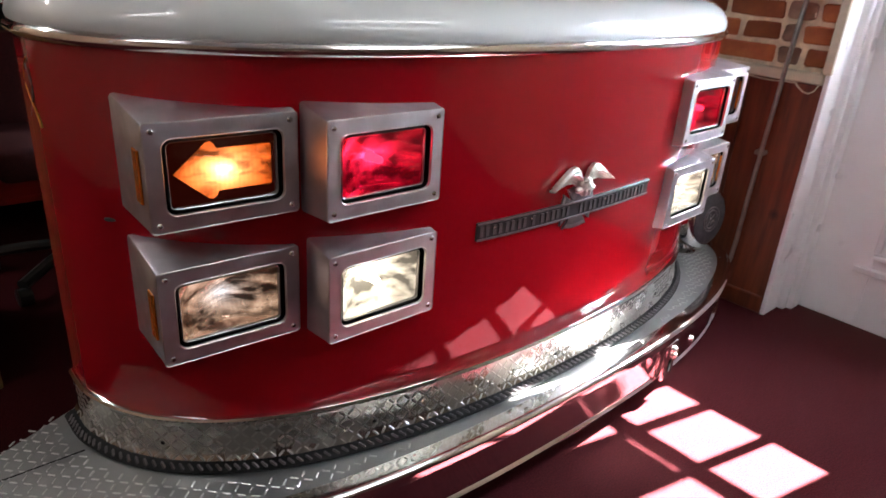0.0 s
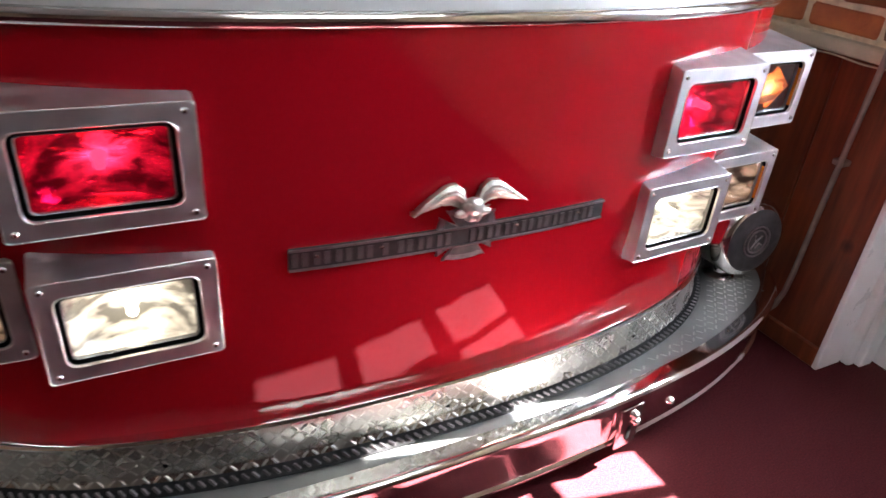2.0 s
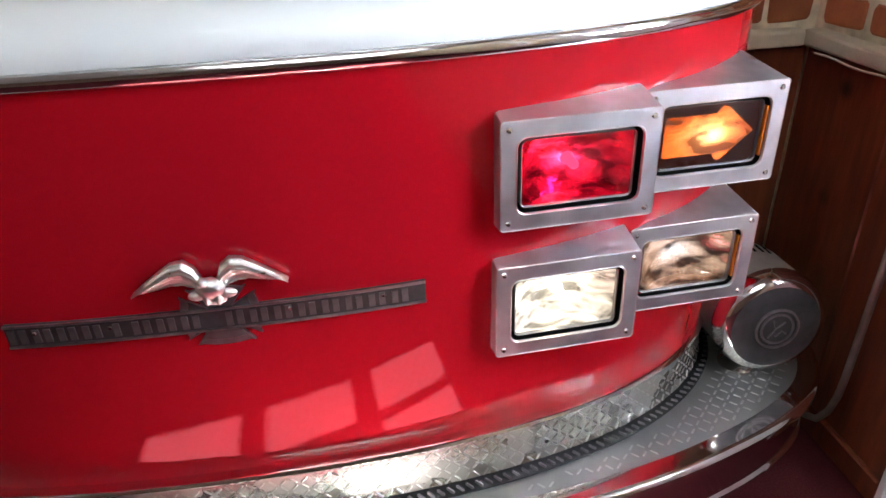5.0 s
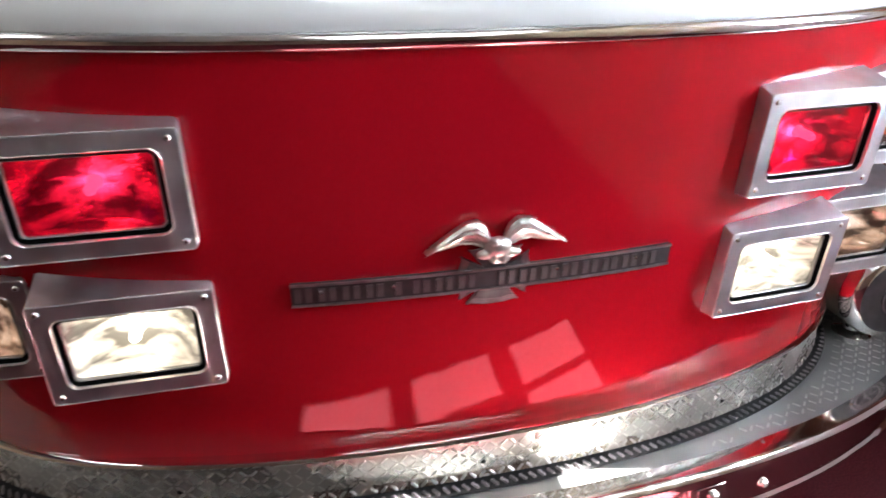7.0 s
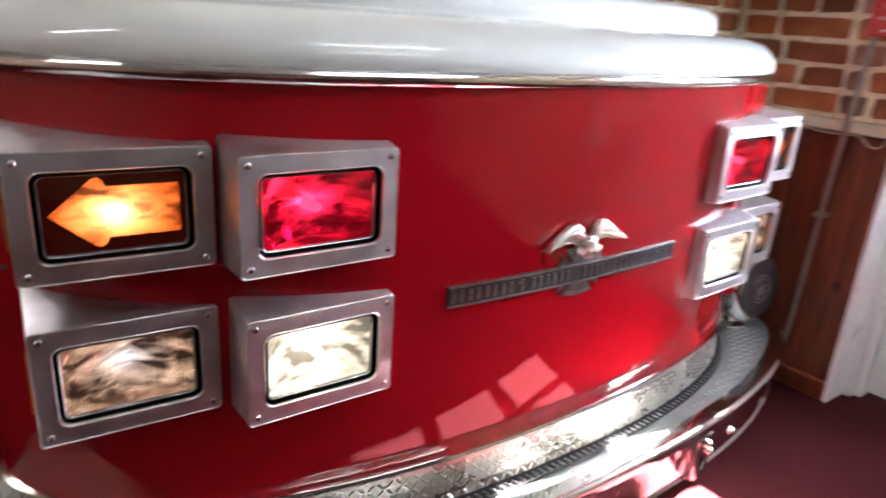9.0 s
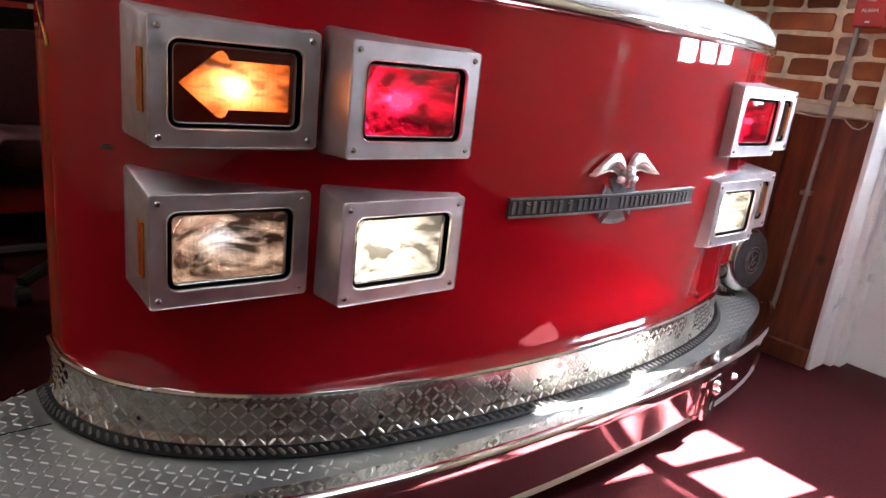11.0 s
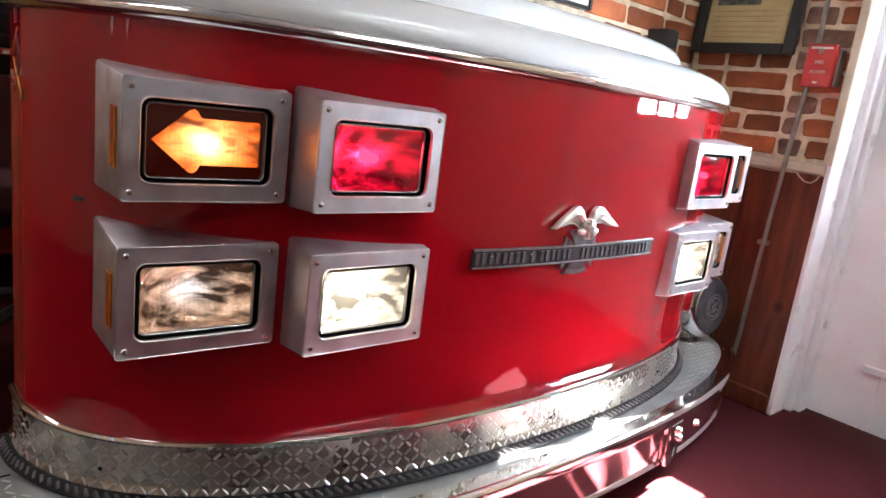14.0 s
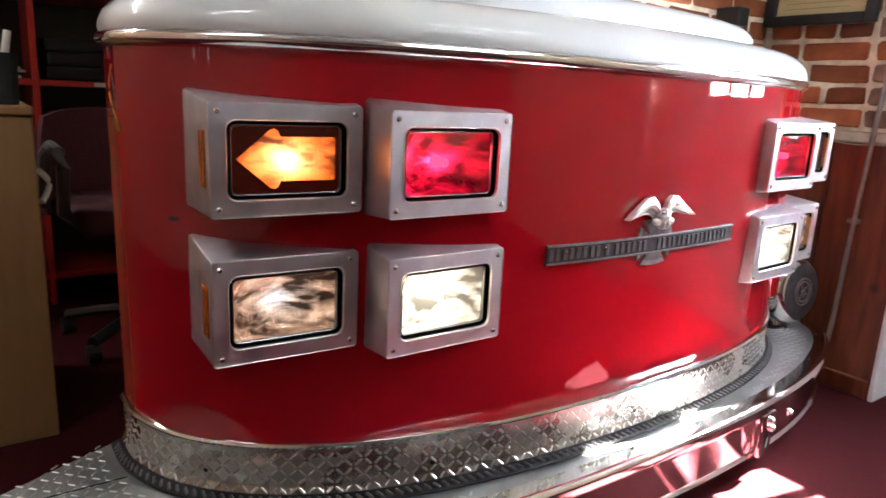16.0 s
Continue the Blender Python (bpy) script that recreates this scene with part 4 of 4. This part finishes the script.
# dent mark, hinge and gilt curl on the side of the body
part("side_button", lathe([(0.0, -0.002), (0.006, -0.0015), (0.008, 0.002)], 10), PEWTER, truck, at=pose(-0.825, nose_y(-0.825) - 0.001, 0.648, 0, 0, -45) @ Matrix.Diagonal((1.5, 1, 0.45, 1)), label="small dark scuffed dent on the side")
curl = [(-0.875, 0.952 + 0.03 * math.sin(k * 0.5), 0.87 - 0.011 * k) for k in range(10)]
part("gilt_curl", tube(curl, 0.0022, 6), GOLD, truck, "gilt painted curl on the side", smooth=True)
curl = [(-0.875, 0.962 - 0.02 * math.sin(k * 0.45), 0.86 - 0.009 * k) for k in range(10)]
part("gilt_curl", tube(curl, 0.0018, 6), PEWTER_MID, truck, "silver painted curl on the side", smooth=True)

# ---- siren horn on the deck ----
horn = new("siren")
horn.parent = truck
horn.matrix_basis = pose(0.944, 0.735, 0.324, -4, 0, -4) @ Matrix.Scale(1.18, 4)
tagged(horn, "chrome siren drum with a ribbed grey face")
drum = [(0.03, 0.19), (0.04, 0.175), (0.07, 0.16), (0.084, 0.145), (0.087, 0.125), (0.087, 0.034), (0.0, 0.033)]
part("drum", lathe(drum, 40), AGED_CHROME, horn, "dull aged chrome drum", smooth=True)
for k in range(14):
    a = 2 * math.pi * k / 40 + 1.2
    part("vent_slot", box(-0.0025, 0.0025, 0.10, 0.128, -0.0012, 0.0012, 0.0008), GASKET, horn, at=Matrix.Rotation(-a, 4, "Y") @ pose(0.0868, 0, 0, 0, 90, 0))
cap = [(0.087, 0.036), (0.0895, 0.034), (0.09, 0.028), (0.089, 0.018), (0.085, 0.008), (0.079, 0.002), (0.072, 0.0), (0.072, 0.004), (0.0, 0.006)]
part("front_cap", lathe(cap, 48), CHROME, horn, "polished chrome front cap", smooth=True)
face = [(0.0735, 0.004), (0.072, -0.0005), (0.062, -0.003), (0.04, -0.004), (0.0, -0.0045)]
part("grille", lathe(face, 40), PEWTER, horn, "dull grey round face plate", smooth=True)
for r in (0.036, 0.0275):
    part("emblem_ring", lathe([(r, -0.002), (r, -0.0068), (r - 0.0018, -0.0072), (r - 0.0035, -0.0068), (r - 0.0035, -0.002)], 32), PEWTER_LIGHT, horn, "raised ring emblem", smooth=True)
for pts in ([(-0.014, -0.016), (-0.004, 0.0), (-0.008, 0.016)], [(-0.004, 0.0), (0.012, 0.012)], [(-0.002, -0.014), (0.008, -0.004), (0.016, -0.01)]):
    part("emblem_stroke", tube([(px, -0.0055, pz) for px, pz in pts], 0.0018, 6), PEWTER_LIGHT, horn, smooth=True)
part("neck", lathe([(0.03, 0.185), (0.032, 0.19), (0.03, 0.195), (0.032, 0.2), (0.03, 0.205), (0.032, 0.21), (0.022, 0.22)], 24), PEWTER, horn, "threaded neck", smooth=True)
part("foot", lathe([(0.034, -0.1095), (0.034, -0.102), (0.016, -0.094), (0.014, -0.07)], 20, "z"), CHROME, horn, "chrome pedestal foot", at=pose(-0.02, 0.055, 0.0), smooth=True)

# ---- things on the walls ----
alarm = thing("fire_alarm", "red fire alarm pull station with white lettering on brick", "fire alarm", pose(1.098, 0.640, 1.078, 0, 0, -90))
part("back_box", box(-0.05, 0.046, -0.004, 0.034, -0.052, 0.052, 0.004, 2), CONDUIT, alarm, "galvanised back box")
part("cover", box(-0.041, 0.041, -0.03, -0.004, -0.061, 0.061, 0.005, 3), ALARM_RED, alarm, "red painted cover")
part("lock", lathe([(0.0, -0.036), (0.007, -0.036), (0.009, -0.03), (0.009, -0.028)], 14), SCREW, alarm, at=pose(0, 0, 0.040))
part("pull_bar", box(-0.034, 0.034, -0.0335, -0.028, 0.0, 0.004, 0.001), ALARM_RED, alarm)
part("mark", box(-0.03, 0.03, -0.0312, -0.0295, 0.047, 0.053), PAPER, alarm, "row of unreadable white letters")
part("mark", box(-0.006, 0.006, -0.0312, -0.0295, -0.05, -0.045), PAPER, alarm)


def words(text, size, parent, at, material):
    cu = bpy.data.curves.new("words", "FONT")
    cu.body, cu.size, cu.extrude, cu.align_x = text, size, 0.0006, "CENTER"
    tmp = bpy.data.objects.new("words", cu)
    scene.collection.objects.link(tmp)
    me = bpy.data.meshes.new_from_object(tmp.evaluated_get(bpy.context.evaluated_depsgraph_get()))
    bpy.data.objects.remove(tmp)
    ob = new("lettering", me)
    me.materials.clear()
    me.materials.append(material)
    ob.parent, ob.matrix_basis = parent, at
    return ob


words("FIRE", 0.0135, alarm, pose(0, -0.0312, 0.006, 90, 0, 0), PAPER)
words("ALARM", 0.0135, alarm, pose(0, -0.0312, -0.022, 90, 0, 0), PAPER)

pipe = thing("conduit", "grey galvanised conduit running down the brick wall", "conduit")
part("pipe", tube([(1.094, 0.665, 1.146), (1.094, 0.667, 1.3), (1.094, 0.668, CEIL)], 0.0072), CONDUIT, pipe, smooth=True)
low_pipe = [(1.094, 0.668, 1.024), (1.092, 0.672, 0.95), (1.088, 0.678, 0.80), (1.088, 0.685, 0.6), (1.09, 0.692, 0.4), (1.09, 0.696, 0.22), (1.09, 0.70, 0.16), (1.09, 0.712, 0.11), (1.09, 0.735, 0.07), (1.09, 0.77, 0.05)]
part("pipe", tube(low_pipe, 0.0072), CONDUIT, pipe, smooth=True)
part("clip", box(1.086, 1.118, 0.678, 0.708, 0.528, 0.543, 0.003), CONDUIT, pipe, "bent metal pipe clip")
cord = thing("cord", "thin pale cord looped under the wainscot ledge", "cord")
pts = [(1.093, 1.0 - 0.02 * k, 0.764 + 0.002 * math.sin(k * 0.8)) for k in range(19)]
pts += [(1.09, 0.63, 0.757), (1.086, 0.61, 0.744), (1.084, 0.592, 0.742), (1.086, 0.578, 0.752), (1.09, 0.572, 0.77)]
part("wire", tube(pts, 0.0022, 6), CREAM, cord, smooth=True)

pic = thing("framed_picture", "black framed parchment with a small grey print on brick", "picture", pose(1.118, 0.90, 1.328, -3, 0, -90) @ Matrix.Diagonal((1.1, 1, 1, 1)))
W, H, B = 0.31, 0.44, 0.032
part("frame_side", box(-W / 2, -W / 2 + B, -0.022, 0, -H / 2, H / 2, 0.004, 2), FRAME_BLACK, pic)
part("frame_side", box(W / 2 - B, W / 2, -0.022, 0, -H / 2, H / 2, 0.004, 2), FRAME_BLACK, pic)
part("frame_side", box(-W / 2 + B, W / 2 - B, -0.022, 0, -H / 2, -H / 2 + B, 0.004, 2), FRAME_BLACK, pic)
part("frame_side", box(-W / 2 + B, W / 2 - B, -0.022, 0, H / 2 - B, H / 2, 0.004, 2), FRAME_BLACK, pic)
part("mat_board", box(-W / 2 + B, W / 2 - B, -0.008, -0.001, -H / 2 + B, H / 2 - B), FRAME_BLACK, pic)
part("sheet", box(-0.121, 0.121, -0.0105, -0.0085, -0.186, 0.18), PARCHMENT, pic, "yellowed parchment sheet")
part("print", box(-0.10, 0.03, -0.012, -0.0105, -0.07, 0.11), GREY_PRINT, pic, "faded grey printed scene")
part("print", box(0.045, 0.10, -0.012, -0.0105, -0.052, -0.046), GREY_PRINT, pic)
for k in range(6):
    part("text_bar", box(-0.1, 0.1 - 0.01 * (k % 3), -0.0112, -0.0105, -0.09 - 0.016 * k, -0.0885 - 0.016 * k), TAN, pic)

poster = thing("patch_poster", "white framed chart with rows of small round patches", "poster", pose(0.36, 1.066, 1.39))
part("board", box(-0.15, 0.15, -0.004, 0.012, -0.24, 0.24), PAPER, poster, "white board")
part("frame_side", box(-0.162, -0.15, -0.01, 0.012, -0.25, 0.25, 0.002), FRAME_BLACK, poster)
part("frame_side", box(0.15, 0.162, -0.01, 0.012, -0.25, 0.25, 0.002), FRAME_BLACK, poster)
part("frame_side", box(-0.15, 0.15, -0.01, 0.012, -0.25, -0.24, 0.002), FRAME_BLACK, poster)
tones = (FRAME_BLACK, ALARM_RED, GREY_PRINT, GOLD, PEWTER)
for i in range(8):
    for j in range(11):
        r = 0.0125 if (i * 3 + j) % 4 else 0.010
        part("patch", lathe([(r, -0.0065), (r * 0.9, -0.0075), (0.0, -0.0075)], 12), tones[(i * 7 + j * 3) % 5], poster, at=pose(-0.128 + 0.0365 * i, 0.002, -0.2 + 0.041 * j))
holder = thing("wall_box", "small dark box on the brick wall behind the truck", "wall box")
part("shell", box(0.84, 0.895, 1.0, 1.08, 1.09, 1.145, 0.005, 2), FRAME_BLACK, holder)

# ---- office behind ----
cab = thing("cabinet", "tan board cabinet standing on the carpet in the office", "cabinet", pose(0.06, 0, 0))
part("side_panel", box(-1.55, -1.008, 1.505, 1.53, 0.0, 0.76, 0.003), TAN, cab, "tan board end panel")
part("side_panel", box(-1.05, -1.008, 1.532, 2.0, 0.0, 0.745, 0.003), TAN, cab)
part("top", box(-1.57, -1.006, 1.495, 2.02, 0.762, 0.782, 0.004), TAN, cab)
handle = [(-1.0, 1.56 + 0.03 * math.sin(k * 0.4), 0.635 - 0.009 * k) for k in range(9)]
part("handle", tube([(x + 0.02 * math.sin(k * 0.39), y, z) for k, (x, y, z) in enumerate(handle)], 0.007, 8), PAPER, cab, "white curved plastic handle", smooth=True)
can = thing("pencil_cup", "dark cup with white papers on the cabinet", "cup", pose(0.06, 0, 0))
part("cup", lathe([(0.035, 0.0), (0.04, 0.11), (0.037, 0.11), (0.033, 0.004)], 20, "z"), DARK_CLOTH, can, at=pose(-1.06, 1.58, 0.782))
part("roll", tube([(-1.06, 1.58, 0.80), (-1.035, 1.585, 0.94)], 0.008, 8), PAPER, can, "white paper roll")
part("roll", tube([(-1.065, 1.575, 0.80), (-1.09, 1.585, 0.95)], 0.006, 8), PAPER, can)

shelf = thing("shelf_unit", "red painted shelf unit with open cubbies and price tags", "shelf", pose(0.075, 0, 0))
SY0, SY1 = 2.6, 2.95
for z in (0.10, 0.45, 0.81, 1.12, 1.45, 1.8):
    part("shelf_board", box(-1.7, -0.2, SY0, SY1, z, z + 0.022, 0.002), SHELF_RED, shelf)
for x in (-1.7, -1.32, -0.925, -0.55, -0.2):
    part("divider", box(x - 0.011, x + 0.011, SY0 - 0.003, SY1, 0.0, 1.84, 0.002), SHELF_RED, shelf)
part("back_panel", box(-1.7, -0.2, SY1, SY1 + 0.015, 0.0, 1.84), FRAME_BLACK, shelf)
for x, z in ((-0.74, 0.81), (-0.74, 1.12), (-1.12, 0.81)):
    part("tag", box(x, x + 0.045, SY0 - 0.006, SY0 - 0.002, z + 0.004, z + 0.018), PAPER, shelf, "small white shelf tag")


def folded_pile(name, label, x, y, z, w, d, h, material, layers=3):
    t = thing(name, label, "clothes" if name == "folded_clothes" else "papers", pose(x, y, z))
    for k in range(layers):
        hh = h / layers
        part("layer", box(-w / 2 + 0.01 * (k % 2), w / 2 - 0.014 * ((k + 1) % 3), -d / 2, d / 2 - 0.01 * k, k * hh, (k + 1) * hh - 0.001, min(hh * 0.35, 0.012), 2), material, t)


folded_pile("folded_clothes", "dark folded clothes lying in a shelf cubby", -0.655, 2.77, 0.833, 0.32, 0.3, 0.15, DARK_CLOTH)
folded_pile("folded_clothes", "dark folded clothes lying in a shelf cubby", -0.655, 2.77, 1.143, 0.30, 0.28, 0.12, DARK_CLOTH, 2)
folded_pile("papers", "stack of white papers in a shelf cubby", -0.975, 2.74, 0.833, 0.2, 0.22, 0.05, PAPER, 5)
folded_pile("folded_clothes", "dark folded clothes lying in a shelf cubby", -1.045, 2.77, 0.473, 0.3, 0.3, 0.2, DARK_CLOTH)
folded_pile("folded_clothes", "dark folded clothes lying in a shelf cubby", -0.655, 2.77, 0.473, 0.3, 0.3, 0.24, DARK_CLOTH)

chair = thing("office_chair", "maroon fabric office chair with grey armrests", "office chair", pose(-0.61, 2.12, 0.0, 0, 0, 6))
bm = bmesh.new()
rows = []
for i in range(13):
    u = -1 + 2 * i / 12
    row = []
    for j in range(9):
        v = j / 8
        w = 0.275 * (1 - 0.12 * v * v)
        row.append(bm.verts.new((u * w, 0.16 + 0.035 * v - 0.05 * u * u, 0.44 + 0.31 * v - 0.03 * u * u * u * u * v)))
    rows.append(row)
for a, b in zip(rows, rows[1:]):
    for j in range(8):
        bm.faces.new((a[j], a[j + 1], b[j + 1], b[j]))
g = bmesh.ops.extrude_face_region(bm, geom=list(bm.faces))
bmesh.ops.translate(bm, vec=(0, 0.06, 0), verts=[v for v in g["geom"] if isinstance(v, bmesh.types.BMVert)])
bmesh.ops.recalc_face_normals(bm, faces=bm.faces)
part("backrest", bm, MAROON, chair, "padded maroon backrest", smooth=True)
part("seat", box(-0.24, 0.24, -0.25, 0.18, 0.40, 0.48, 0.03, 3), MAROON, chair, "padded maroon seat", smooth=True)
for s in (-1, 1):
    arm = [(s * 0.25, 0.15, 0.42), (s * 0.27, 0.10, 0.5), (s * 0.275, 0.0, 0.62), (s * 0.275, -0.08, 0.65), (s * 0.275, -0.18, 0.64), (s * 0.27, -0.2, 0.6), (s * 0.26, -0.12, 0.46), (s * 0.2, -0.08, 0.42)]
    part("armrest", tube(arm, 0.018, 8), GREY_PLASTIC, chair, "grey plastic loop armrest", smooth=True)
part("column", lathe([(0.03, 0.08), (0.03, 0.3), (0.02, 0.3), (0.02, 0.4)], 14, "z"), FRAME_BLACK, chair)
for k in range(5):
    a = math.tau * k / 5
    part("base_arm", tube([(0, 0, 0.1), (0.15 * math.cos(a), 0.15 * math.sin(a), 0.085), (0.27 * math.cos(a), 0.27 * math.sin(a), 0.065)], 0.018, 8), FRAME_BLACK, chair, smooth=True)
    c = part("caster", lathe([(0.0, -0.02), (0.028, -0.018), (0.028, 0.018), (0.0, 0.02)], 14, "x"), FRAME_BLACK, chair, at=pose(0.27 * math.cos(a), 0.27 * math.sin(a), 0.028))

# ---- bricks ----
BRICK_D, COURSE = 0.004, 0.0655
brick_cache = {}


def brick(parent, along, pos, z, length, material, axis):
    key = (round(length, 2), along % 5, axis, material.name)
    if key not in brick_cache:
        rnd = random.Random(str(key))
        L, h = round(length, 2) - 0.005, 0.051
        edge = []
        ring = rounded(L, h, 0.006, 1)
        for (ax, az), (cx, cz) in zip(ring, ring[1:] + ring[:1]):
            edge.append((ax, az))
            if abs(cx - ax) > 0.05:
                edge.append(((ax + cx) / 2, (az + cz) / 2))
        edge = [(px + rnd.uniform(-0.003, 0.003), pz + rnd.uniform(-0.0026, 0.0026)) for px, pz in edge]
        bm = bmesh.new()
        loops = [[bm.verts.new((px - math.copysign(inset, px), y, pz - math.copysign(inset, pz))) for px, pz in edge] for inset, y in ((0.0, 0.004), (0.0, -BRICK_D + 0.0035), (0.0035, -BRICK_D))]
        for a, b in zip(loops, loops[1:]):
            for i in range(len(edge)):
                bm.faces.new((a[i], a[(i + 1) % len(edge)], b[(i + 1) % len(edge)], b[i]))
        bm.faces.new(loops[-1])
        bmesh.ops.recalc_face_normals(bm, faces=bm.faces)
        me = mesh_of(bm, "brick")
        me.materials.append(material)
        brick_cache[key] = me
    ob = new("brick", brick_cache[key])
    ob.parent = parent
    tip = ((along * 37 + int(pos * 100)) % 7 - 3) * 0.35
    ob.matrix_basis = pose(1.14, pos, z, 0, tip, -90) if axis == "e" else pose(pos, 1.08, z, 0, tip, 0)


rnd = random.Random(5)
rows_left = ([0.12, 0.19], [0.19, 0.12], [0.13, 0.18], [0.1, 0.2], [0.095, 0.095, 0.095], [0.2, 0.11], [0.12, 0.19], [0.19, 0.12])
rows_right = ([0.07, 0.075], [0.05, 0.09], [0.09, 0.055], [0.15], [0.065, 0.08], [0.15], [0.09, 0.055], [0.055, 0.09])
for r in range(18):
    z = 0.806 + 0.031 + r * COURSE
    y = 1.062
    for k, L in enumerate(rows_left[r % 8]):
        brick(wall_east, k + r, y - L / 2, z, L, BRICK, "e")
        y -= L + 0.012
    y = 0.735
    for k, L in enumerate(rows_right[r % 8]):
        brick(wall_east, k + r, y - L / 2, z, L, BRICK_GREY if (k == 0 and r % 4 < 3) else BRICK, "e")
        y -= L + 0.012
    x = 1.125
    k = r
    while x > 0.02:
        L = rnd.choice((0.195, 0.195, 0.095, 0.12)) if x < 1.12 or r % 2 else 0.095
        brick(wall_north, k, x - L / 2, z, L, BRICK if rnd.random() > 0.1 else BRICK_GREY, "n")
        x -= L + 0.012
        k += 1
